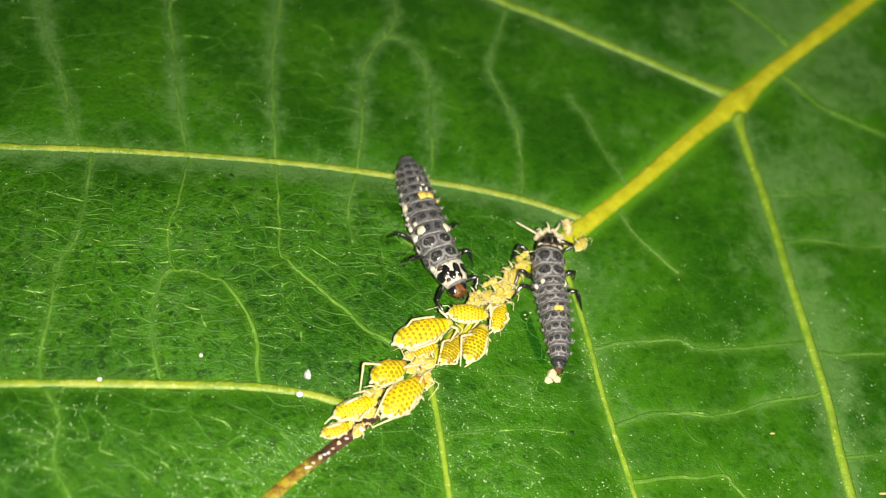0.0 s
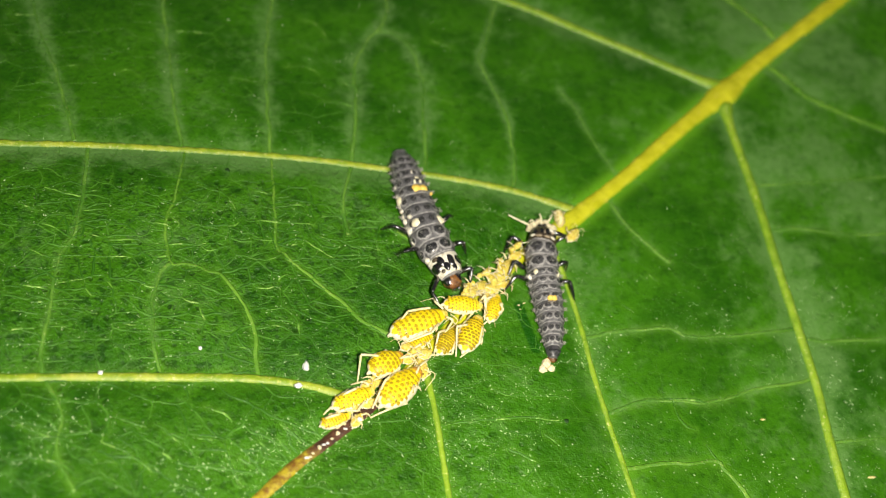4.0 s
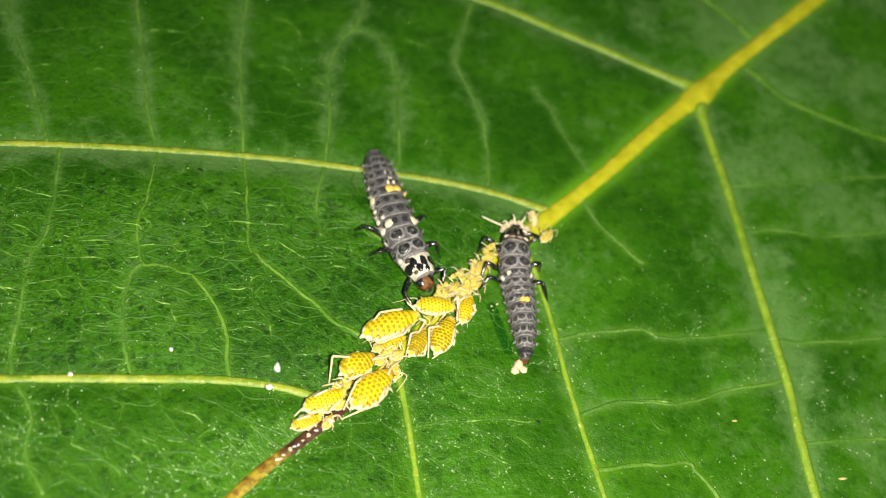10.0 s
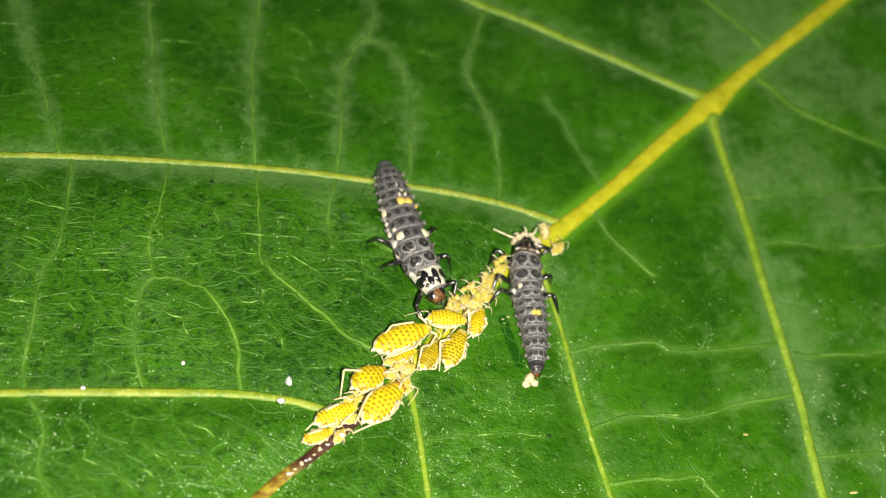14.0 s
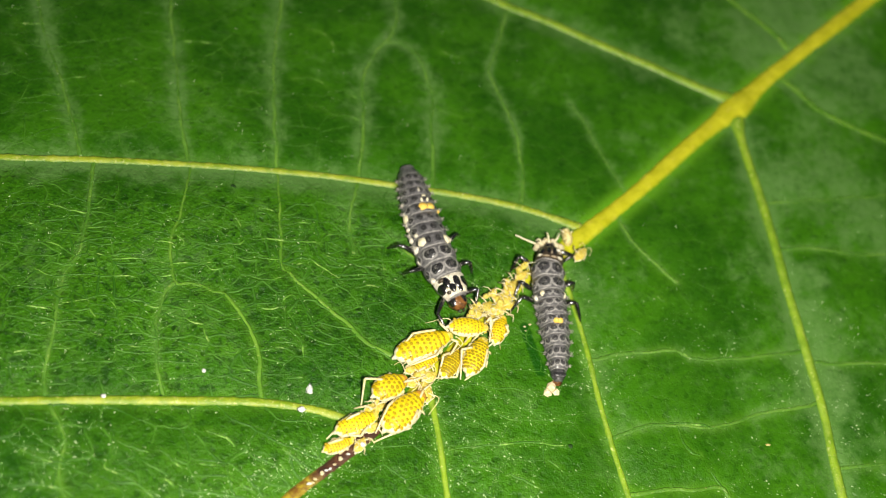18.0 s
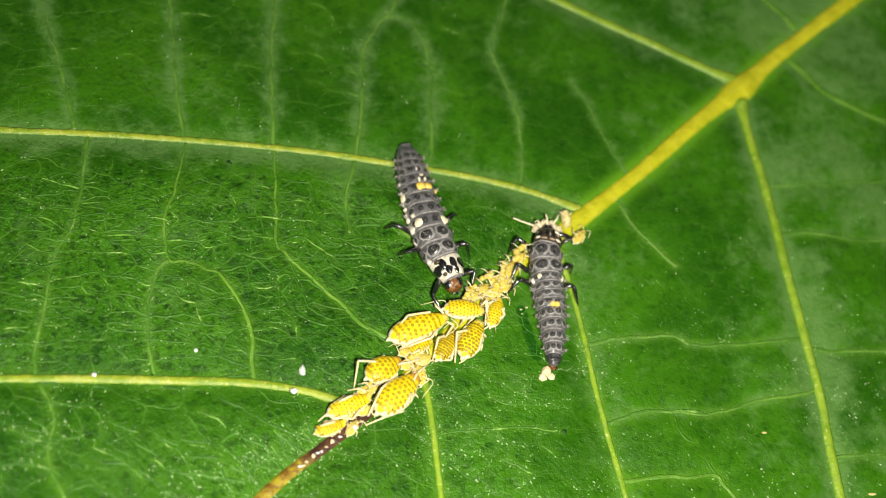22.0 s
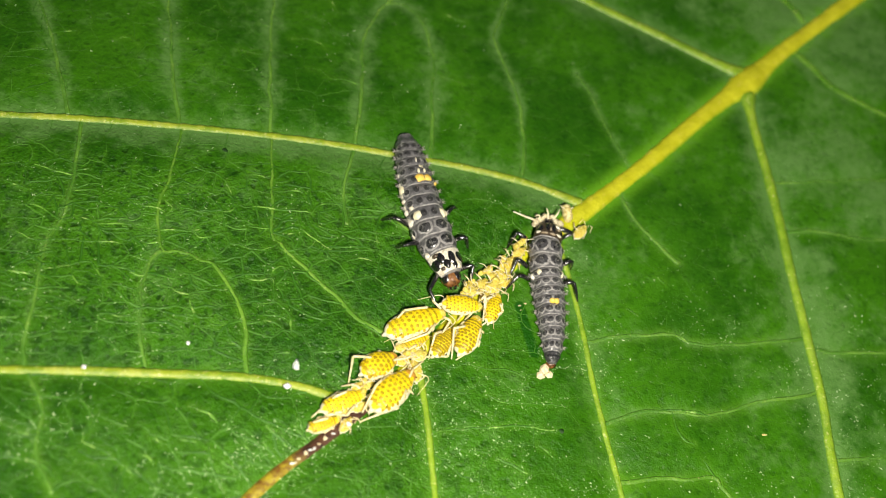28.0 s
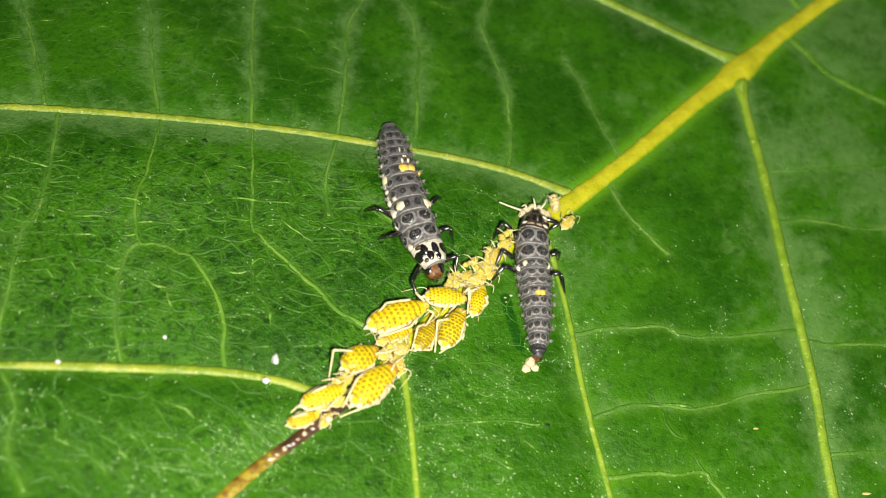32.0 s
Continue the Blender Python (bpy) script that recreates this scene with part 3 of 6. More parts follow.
def nearest(x, y, line):
    """The distance of each place to a line."""
    best = np.full(x.shape, 1e9)
    for p in line[::2]:
        np.minimum(best, (x - p[0]) ** 2 + (y - p[1]) ** 2, out=best)
    return np.sqrt(best)


def relief(x, y):
    """How the blade swells between its veins, and how near each place is to a large or a small vein."""
    x, y = np.asarray(x, float), np.asarray(y, float)
    big, small = nearest(x, y, midrib_line), np.full(x.shape, 1e9)
    for _, line in lateral_lines:
        big = np.minimum(big, nearest(x, y, line))
    for line in minor_lines:
        small = np.minimum(small, nearest(x, y, line))
    rise = 0.13 * (1 - np.exp(-((big / 1.1) ** 2))) + 0.075 * (1 - np.exp(-((small / 0.55) ** 2))) * (1 - np.exp(-((big / 0.8) ** 2)))
    rough = 0.05 * value_noise(x, y, 1.9, 3) + 0.022 * value_noise(x, y, 0.8, 4) + 0.005 * value_noise(x, y, 0.33, 5)
    return rise + rough * (1 - np.exp(-((big / 0.5) ** 2))), big, small


def top(x, y):
    """The height of the leaf's upper side at one place."""
    return float(lie(x, y) + relief(np.array([x]), np.array([y]))[0][0])


def mesh_from(name, verts, faces, materials, smooth=True, slots=None):
    """A mesh from places in millimetres."""
    me = bpy.data.meshes.new(name)
    me.from_pydata((np.asarray(verts, float) * MM).tolist(), [], [list(map(int, f)) for f in faces])
    for m in materials if isinstance(materials, (list, tuple)) else [materials]:
        me.materials.append(m)
    if slots is not None:
        me.polygons.foreach_set("material_index", np.asarray(slots, np.int32))
    me.polygons.foreach_set("use_smooth", [smooth] * len(me.polygons))
    me.update()
    return me


def part(name, mesh, parent, label=""):
    """One mesh object under a thing or under a part."""
    ob = new(name, mesh)
    ob.parent = parent
    return tagged(ob, label)


def thing(name, label, category, x=0, y=0, z=0, group="", kind=""):
    """A thing's Empty at its base, in millimetres."""
    ob = new(name)
    ob.empty_display_size = 0.001
    ob.location = (x * MM, y * MM, z * MM)
    return tagged(ob, label, category, group, kind)


def rope(line, radius, sides=10, flat=1.0, ends=True):
    """Places and faces of a round rod along a line of 3D places, with a radius for each."""
    line = np.asarray(line, float)
    n = len(line)
    radius = np.broadcast_to(radius, (n,))
    way = np.gradient(line, axis=0)
    way /= np.linalg.norm(way, axis=1)[:, None] + 1e-12
    side = np.cross(way, (0.0, 0.0, 1.0))
    weak = np.linalg.norm(side, axis=1) < 0.05
    side[weak] = np.cross(way[weak], (1.0, 0.0, 0.0))
    side /= np.linalg.norm(side, axis=1)[:, None]
    up = np.cross(side, way)
    turn = np.arange(sides) * 2 * math.pi / sides
    verts = line[:, None] + radius[:, None, None] * (np.cos(turn)[None, :, None] * side[:, None] + flat * np.sin(turn)[None, :, None] * up[:, None])
    verts = verts.reshape(-1, 3)
    faces = [(i * sides + j, i * sides + (j + 1) % sides, (i + 1) * sides + (j + 1) % sides, (i + 1) * sides + j) for i in range(n - 1) for j in range(sides)]
    if ends:
        faces += [tuple(range(sides))[::-1], tuple(range((n - 1) * sides, n * sides))]
    return verts, faces


def joined(pieces):
    """Several (verts, faces) as one."""
    verts, faces, base = [], [], 0
    for v, f in pieces:
        verts.append(np.asarray(v)), faces.extend([tuple(base + i for i in q) for q in f])
        base += len(v)
    return np.vstack(verts), faces


net_veinlets = net_lines()
leaf = thing("leaf", "broad dark green leaf with a yellow midrib and pale veins", "leaf")


def build_blade():
    u = np.concatenate([np.linspace(-52, -29, 24), np.arange(-28.5, 26, 0.15), np.linspace(26.5, 66, 40)])
    # Half the width along the midrib: a point at the tip, a round base.
    k = (u + 52) / 118
    half = 46 * np.sqrt(np.clip(np.sin(math.pi * k**0.8), 0.0004, 1)) * (0.75 + 0.25 * k)
    s = np.concatenate([np.linspace(-1, -0.56, 20), np.arange(-0.55, 0.55, 0.0034), np.linspace(0.555, 1, 20)])
    uu, ss = np.meshgrid(u, s, indexing="ij")
    vv = ss * half[:, None]
    vv += np.where(np.abs(ss) > 0.9, 0.6 * value_noise(uu, vv, 5.0, 8), 0)
    x = MIDDLE[0] + uu * AXIS[0] + vv * ACROSS[0]
    y = MIDDLE[1] + uu * AXIS[1] + vv * ACROSS[1]
    rise, big, small = relief(x, y)
    # The cells of the net swell a little between its veinlets.
    threads = np.vstack([line for line, _ in net_veinlets] + [line[::2] for line in cross_lines + minor_lines])
    tree = kdtree.KDTree(len(threads))
    for k, (p, q) in enumerate(threads):
        tree.insert((p, q, 0), k)
    tree.balance()
    near = (x > -24) & (x < 22) & (y > -14.5) & (y < 18.5)
    gap = np.full(x.shape, 0.6)
    gap[near] = [tree.find((p, q, 0))[2] for p, q in zip(x[near], y[near])]
    swell = np.clip((12 - x) / 9, 0.4, 1) * np.clip(1 - (y - 3) / 6, 0.5, 1) * (1 - np.exp(-((big / 0.5) ** 2)))
    rise = rise + 0.024 * swell * (1 - np.exp(-((gap / 0.22) ** 2)))
    z = lie(x, y) + rise
    a, b = x.shape
    upper = np.stack([x, y, z], -1).reshape(-1, 3)
    lower = upper - (0, 0, 0.28)
    edge = [i * b for i in range(a)], [i * b + b - 1 for i in range(a)], list(range(b)), [(a - 1) * b + j for j in range(b)]
    n = a * b
    i, j = np.meshgrid(np.arange(a - 1), np.arange(b - 1), indexing="ij")
    q = (i * b + j).ravel()
    faces = np.stack([q, q + b, q + b + 1, q + 1], 1)
    rim = []
    for line, flip in zip(edge, (True, False, False, True)):
        for p, r in zip(line[:-1], line[1:]):
            rim.append((p, r, r + n, p + n) if not flip else (r, p, p + n, r + n))
    quads = np.vstack([faces, faces[:, ::-1] + n, np.array(rim)])
    me = bpy.data.meshes.new("blade")
    me.vertices.add(2 * n), me.loops.add(4 * len(quads)), me.polygons.add(len(quads))
    me.vertices.foreach_set("co", (np.vstack([upper, lower]) * MM).ravel())
    me.loops.foreach_set("vertex_index", quads.ravel().astype(np.int32))
    me.polygons.foreach_set("loop_start", np.arange(len(quads), dtype=np.int32) * 4)
    me.update(calc_edges=True)
    me.polygons.foreach_set("use_smooth", [True] * len(quads))
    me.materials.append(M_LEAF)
    # Paler tissue beside the veins.
    pale = np.clip(0.55 * np.exp(-((big / 0.36) ** 2)) + np.interp(y, [0, 3.5], [1.0, 0.45]) * (0.30 * np.exp(-((small / 0.34) ** 2)) + 0.26 * np.exp(-((small / 0.15) ** 2))), 0, 1).ravel()
    thread = np.full(x.shape, 1e9)
    for line in cross_lines:
        near = (np.abs(x - line[:, 0].mean()) < 4) & (np.abs(y - line[:, 1].mean()) < 4)
        thread[near] = np.minimum(thread[near], nearest(x[near], y[near], np.repeat(line, 2, 0)))
    pale = np.maximum(pale, np.where(y < -6, 0.42, 0.28).ravel() * np.exp(-((thread / 0.15) ** 2)).ravel())
    pale = np.maximum(pale, 0.17 * (swell * np.exp(-((gap / 0.13) ** 2))).ravel())
    # Whitish sheen painted in broad bands along the veins that hardly show, and beside some side veins.
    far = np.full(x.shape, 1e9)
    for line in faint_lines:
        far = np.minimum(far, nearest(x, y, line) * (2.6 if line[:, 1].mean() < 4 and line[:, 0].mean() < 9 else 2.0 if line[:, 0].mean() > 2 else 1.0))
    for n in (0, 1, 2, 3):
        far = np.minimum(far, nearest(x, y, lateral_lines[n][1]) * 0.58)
    sheen_band = np.maximum(0.50 * np.exp(-((far / 0.60) ** 2)) + 0.10 * np.exp(-((far / 0.25) ** 2)), 0.62 * np.clip((x - 9) / 7, 0, 1) * np.clip(0.55 + 0.95 * value_noise(x, y, 2.6, 31), 0.0, 1))
    sheen_band = sheen_band + 0.30 * np.exp(-((nearest(x, y, lateral_lines[3][1]) / 1.1) ** 2))
    sheen_band = sheen_band + 0.17 * np.clip((y - 4.5) / 2, 0, 1) * np.clip(0.6 + 0.8 * value_noise(x, y, 2.8, 34), 0, 1) * (field_of(x, y) == 0)
    sheen_band = sheen_band + 0.58 * np.exp(-((nearest(x, y, lateral_lines[0][1]) / 1.4) ** 2)) * (field_of(x, y) == 1) * np.clip(0.75 + 0.6 * value_noise(x, y, 1.8, 35), 0, 1)
    sheen_band *= np.where(y < -5.5 - 0.1 * x, np.clip(0.25 + (x + 2) / 6, 0.25, 1), 1)
    sheen_band = np.maximum(sheen_band, 0.40 * np.exp(-((nearest(x, y, lateral_lines[4][1]) / 1.6) ** 2))).ravel()
    # The second larva's shadow painted as a dark smear beside it, and a small scratch.
    shade_scratch = np.maximum(np.exp(-((nearest(x, y, spline([(2.62, -2.30), (2.72, -2.90), (2.84, -3.43), (3.05, -4.43)])) / 0.28) ** 2)),
                      0.8 * np.exp(-((nearest(x, y, spline([(4.64, -8.80), (4.76, -9.37), (4.73, -10.05)])) / 0.10) ** 2))).ravel()
    me.attributes.new("shade_scratch", "FLOAT", "POINT").data.foreach_set("value", np.concatenate([shade_scratch, shade_scratch]).astype(np.float32))
    # Yellowish green tissue along the foot of the midrib.
    foot = nearest(x, y, midrib_line) - np.interp((x - MIDDLE[0]) * AXIS[0] + (y - MIDDLE[1]) * AXIS[1], [-14, 0, 8, 26], [0.25, 0.34, 0.36, 0.42])
    halo = (0.9 * np.exp(-((np.maximum(foot, 0) / 0.36) ** 2)) * np.clip((x + 4) / 8, 0, 1)).ravel()
    me.attributes.new("halo", "FLOAT", "POINT").data.foreach_set("value", np.concatenate([halo, halo]).astype(np.float32))
    # Extra brightness painted near the tip; the net of fine veins also shows best there.
    tip_bright = (np.clip((-6.0 - y - 0.15 * x) / 6, 0, 1) * np.clip((x + 17) / 7, 0, 1) * (0.75 + 0.25 * value_noise(x, y, 2.2, 33))).ravel()
    me.attributes.new("tip_bright", "FLOAT", "POINT").data.foreach_set("value", np.concatenate([tip_bright, tip_bright]).astype(np.float32))
    net = (np.clip((7.5 - x - 0.9 * np.maximum(y, 0)) / 9, 0.05, 1) * np.clip(1 - (y - 2.5) / 3, 0.22, 1) * np.where(field_of(x, y) >= 2, 0.62, 1.0)).ravel()
    me.attributes.new("net", "FLOAT", "POINT").data.foreach_set("value", np.concatenate([net, net]).astype(np.float32))
    me.attributes.new("sheen_band", "FLOAT", "POINT").data.foreach_set("value", np.concatenate([sheen_band, sheen_band]).astype(np.float32))
    me.attributes.new("pale", "FLOAT", "POINT").data.foreach_set("value", np.concatenate([pale, pale]).astype(np.float32))
    me.update()
    part("blade", me, leaf, "glossy dark green blade")


def vein_mesh(name, line, radius, material, sink, flat=0.75, sides=12):
    z = lie(line[:, 0], line[:, 1]) + relief(line[:, 0], line[:, 1])[0] * (1 if name == "small_vein" else 0)
    if np.max(radius) < 0.4 or name == "lateral_vein":
        z = z - 0.22 * np.exp(-((nearest(line[:, 0], line[:, 1], midrib_line) / 0.36) ** 4))
    fine = 0.055 if np.max(radius) > 0.4 else 0.13
    wave = 1 + 0.05 * value_noise(line[:, 0], line[:, 1], 2.5, 11) + fine * value_noise(line[:, 0], line[:, 1], 0.22, 12)
    verts, faces = rope(np.column_stack([line, z - sink * radius]), radius * wave, sides, flat)
    me = mesh_from(name, verts, faces, material)
    rim = np.abs(np.cos(np.arange(sides) * 2 * math.pi / sides))
    me.attributes.new("rim", "FLOAT", "POINT").data.foreach_set("value", np.tile(rim, len(line)).astype(np.float32))
    return me


build_blade()
MIDRIB_WIDTHS = [0.52, 0.47, 0.45, 0.45, 0.46, 0.42, 0.40, 0.46, 0.34, 0.30, 0.28, 0.27, 0.26, 0.25, 0.25, 0.24]
MIDRIB_PLACES = np.array([25.35, 20.31, 16.47, 13.7, 11.04, 7.77, 3.82, -0.11, -3.71, -6.84, -9.8, -11.99, -14.17, -15.62, -17.25, -18.98])
midrib_u = (midrib_line - MIDDLE) @ AXIS
ahead = midrib_line[0] + np.outer(np.linspace(38, 0.2, 60), AXIS)
behind = midrib_line[-1] - np.outer(np.linspace(0.2, 26, 60), AXIS)
whole = np.vstack([ahead, midrib_line, behind])
widths = np.interp(-midrib_u, -MIDRIB_PLACES, MIDRIB_WIDTHS) + 0.28 * np.exp(-((midrib_u - 11.0) / 1.1) ** 2)
widths = np.concatenate([np.linspace(0.9, 0.62, 60), widths, np.linspace(0.24, 0.05, 60)])
me = vein_mesh("midrib", whole, widths, M_MIDRIB, 0.22, 0.60, 18)
me.attributes.new("along", "FLOAT", "POINT").data.foreach_set("value", np.repeat((whole - MIDDLE) @ AXIS, 18).astype(np.float32))
part("midrib", me, leaf, "thick yellow midrib, brown and scarred below the aphids")
for n, (width, line) in enumerate(lateral_lines):
    # Their inner ends run on into the midrib.
    for end in (0, -1):
        gap = np.linalg.norm(midrib_line - line[end], axis=1)
        if gap.min() < 1.5:
            on = np.linspace(line[end], midrib_line[gap.argmin()], 6)[1:]
            line = np.vstack([line, on]) if end else np.vstack([on[::-1], line])
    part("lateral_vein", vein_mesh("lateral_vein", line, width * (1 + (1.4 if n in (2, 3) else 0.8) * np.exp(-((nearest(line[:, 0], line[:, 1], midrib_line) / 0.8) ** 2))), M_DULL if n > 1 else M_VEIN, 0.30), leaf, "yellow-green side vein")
def wavy(line):
    """A line with small bends."""
    x, y = line[:, 0], line[:, 1]
    return line + 0.07 * np.column_stack([value_noise(x, y, 0.8, 55), value_noise(x, y, 0.8, 56)]) + 0.02 * np.column_stack([value_noise(x, y, 0.25, 57), value_noise(x, y, 0.25, 58)])


for line in clear_lines:
    taper = (0.066 + 0.030 * np.abs(np.linspace(-1, 1, len(line)))) * np.interp(line[:, 1], [-0.5, 3.5], [1.0, 0.55])
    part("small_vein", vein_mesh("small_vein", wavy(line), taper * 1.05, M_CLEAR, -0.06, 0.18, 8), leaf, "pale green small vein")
for line in faint_lines:
    beyond = line[:, 0].mean() > 14 and line[:, 1].mean() > 8
    taper = 0.045 + 0.03 * np.abs(np.linspace(-1, 1, len(line)))
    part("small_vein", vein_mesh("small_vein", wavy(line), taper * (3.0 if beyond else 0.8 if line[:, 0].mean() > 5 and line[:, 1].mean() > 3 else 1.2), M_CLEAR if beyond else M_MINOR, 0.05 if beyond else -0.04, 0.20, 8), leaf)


fate = np.random.RandomState(21)
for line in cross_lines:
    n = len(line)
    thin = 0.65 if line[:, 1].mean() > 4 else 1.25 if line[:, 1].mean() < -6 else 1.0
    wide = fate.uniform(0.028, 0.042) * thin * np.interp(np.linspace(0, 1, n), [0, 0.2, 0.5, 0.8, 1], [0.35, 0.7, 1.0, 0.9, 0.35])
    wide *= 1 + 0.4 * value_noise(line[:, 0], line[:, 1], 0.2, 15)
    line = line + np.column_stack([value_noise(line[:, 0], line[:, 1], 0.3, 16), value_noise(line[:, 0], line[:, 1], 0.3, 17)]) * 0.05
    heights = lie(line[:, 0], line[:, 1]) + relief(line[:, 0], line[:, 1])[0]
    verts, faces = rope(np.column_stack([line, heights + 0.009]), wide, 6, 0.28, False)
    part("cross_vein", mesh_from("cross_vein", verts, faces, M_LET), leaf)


def net_mesh():
    """All veinlets of the net in one mesh, low and thin."""
    every = np.vstack([line for line, _ in net_veinlets])
    heights, at, pieces = lie(every[:, 0], every[:, 1]) + relief(every[:, 0], every[:, 1])[0], 0, []
    for line, show in net_veinlets:
        n = len(line)
        wide = 0.040 * show * (1 + 0.35 * value_noise(line[:, 0], line[:, 1], 0.45, 51))
        pieces.append(rope(np.column_stack([line, heights[at : at + n] + 0.008]), wide, 6, 0.18, False))
        at += n
    return mesh_from("vein_net", *joined(pieces), M_NET)


tagged(part("vein_net", net_mesh(), leaf, "fine net of pale green veinlets"), kind="stuff")


# ---- the insects ----
M_GREY = plain("larva_grey", (0.060, 0.060, 0.064), (0.185, 0.180, 0.186), 0.15, 0.36, 0.05, 0.6, 0.0, 0.3)
M_FOLD = plain("larva_fold", (0.16, 0.155, 0.155), (0.36, 0.345, 0.33), 0.12, 0.36, 0.02)
M_PLATE = plain("larva_plate", (0.010, 0.010, 0.011), (0.036, 0.035, 0.038), 0.15, 0.28, 0.03, 0.8, 0.0, 0.5)
M_DUSK = plain("larva_dusky_plate", (0.018, 0.018, 0.020), (0.066, 0.064, 0.069), 0.11, 0.36, 0.03, 0.5, 0.0, 0.2)
M_WART = plain("larva_wart", (0.011, 0.011, 0.012), (0.040, 0.038, 0.041), 0.09, 0.42, 0.03, 0.5)
M_BLACK = plain("larva_black", (0.004, 0.004, 0.004), (0.011, 0.009, 0.008), 0.2, 0.24, 0.006, 1.0, 0.0, 1.0)
M_CREAM = plain("larva_cream", (0.74, 0.66, 0.42), (0.85, 0.80, 0.60), 0.2, 0.45, 0.012)
M_WHITE = plain("larva_white", (0.50, 0.44, 0.32), (0.84, 0.81, 0.71), 0.16, 0.38, 0.01)
M_ORANGE = plain("larva_orange", (0.80, 0.48, 0.05), (0.88, 0.65, 0.15), 0.2, 0.42, 0.012)
M_BROWN = plain("larva_head_brown", (0.018, 0.008, 0.005), (0.24, 0.100, 0.026), 0.30, 0.2, 0.03)
M_SETA = plain("seta_grey", (0.20, 0.19, 0.17), (0.42, 0.40, 0.36), 0.1, 0.4, 0.003)
M_TAWNY = plain("pronotum_tawny", (0.20, 0.15, 0.09), (0.42, 0.34, 0.24), 0.12, 0.4, 0.012)
M_SOOT = plain("pronotum_dark", (0.030, 0.022, 0.014), (0.085, 0.062, 0.040), 0.2, 0.3, 0.012)
M_APHID = plain("aphid_yellow", (0.84, 0.58, 0.002), (0.90, 0.71, 0.010), 0.16, 0.33, 0.03, 0.5, 0.15)
M_NYMPH = plain("aphid_pale_yellow", (0.68, 0.50, 0.030), (0.86, 0.74, 0.20), 0.10, 0.36, 0.04, 0.5, 0.15)
M_WAX = plain("aphid_wax", (0.66, 0.58, 0.34), (0.82, 0.78, 0.60), 0.14, 0.5, 0.012)
M_DOT = plain("aphid_dot", (0.34, 0.23, 0.004), (0.50, 0.355, 0.010), 0.08, 0.34, 0.004)
M_NETDOT = plain("aphid_dark_dot", (0.26, 0.19, 0.006), (0.40, 0.29, 0.010), 0.08, 0.34, 0.004)
M_LEG = plain("aphid_leg", (0.62, 0.50, 0.22), (0.82, 0.76, 0.52), 0.12, 0.36, 0.006)
M_RUST = plain("aphid_head_rust", (0.42, 0.20, 0.02), (0.60, 0.32, 0.04), 0.15, 0.34, 0.008)
M_EYE = plain("aphid_eye", (0.03, 0.010, 0.006), (0.06, 0.02, 0.01), 0.05, 0.2, 0.002)
M_PALE = plain("husk_pale", (0.52, 0.42, 0.20), (0.84, 0.78, 0.58), 0.08, 0.5, 0.03)
M_HUSK = plain("husk", (0.54, 0.42, 0.10), (0.80, 0.71, 0.38), 0.12, 0.5, 0.015)
ORIGIN = {}


def settle(ob, at):
    """Moves a thing's Empty to its base; its parts keep their places in the world."""
    ob.location = Vector(at) * MM
    ORIGIN[ob.name] = Vector(at)
    return ob


def limb(name, verts, faces, material, parent, label="", slots=None):
    """A part built at its place in the world: under a thing, or under a part of one."""
    ob = part(name, mesh_from(name, verts, faces, material, True, slots), parent, label)
    if parent.name in ORIGIN:
        ob.location = -ORIGIN[parent.name] * MM
    return ob


def hinged(name, verts, faces, material, parent, pivot, label="", slots=None):
    """A part of a thing whose own origin is its joint."""
    ob = part(name, mesh_from(name, np.asarray(verts) - np.array(pivot), faces, material, True, slots), parent, label)
    ob.location = (Vector(pivot) - ORIGIN[parent.name]) * MM
    return ob


def over(p):
    """A place given by x, y and its height over the leaf's sheet."""
    return np.array([p[0], p[1], lie(p[0], p[1]) + p[2]])


def dome(at, out, along, a, b, h, sides=10, rings=3, sink=0.3, seed=0):
    """A low rounded lump on a surface: half-lengths a along and b across, height h."""
    out = np.asarray(out, float) / np.linalg.norm(out)
    along = np.asarray(along, float) - np.dot(along, out) * out
    along /= np.linalg.norm(along)
    across = np.cross(out, along)
    r = np.random.RandomState(seed)
    wob = 1 + 0.12 * r.uniform(-1, 1, sides)
    turn = np.arange(sides) * 2 * math.pi / sides
    verts = []
    for k in range(rings + 1):
        f = k / rings * math.pi / 2
        rad, z = math.cos(f * 0.92), h * math.sin(f) - sink * h * (1 - k / rings)
        for t, w in zip(turn, wob):
            verts.append(at + along * a * rad * w * math.cos(t) + across * b * rad * w * math.sin(t) + out * z)
    verts.append(at + out * h * 1.02)
    faces = [(k * sides + j, k * sides + (j + 1) % sides, (k + 1) * sides + (j + 1) % sides, (k + 1) * sides + j) for k in range(rings) for j in range(sides)]
    faces += [(rings * sides + j, rings * sides + (j + 1) % sides, len(verts) - 1) for j in range(sides)]
    return np.array(verts), faces


def two_tone(first, second):
    """Two pieces as one mesh with two materials: places, faces and slots."""
    v, f = joined([first, second])
    return v, f, [0] * len(first[1]) + [1] * len(second[1])


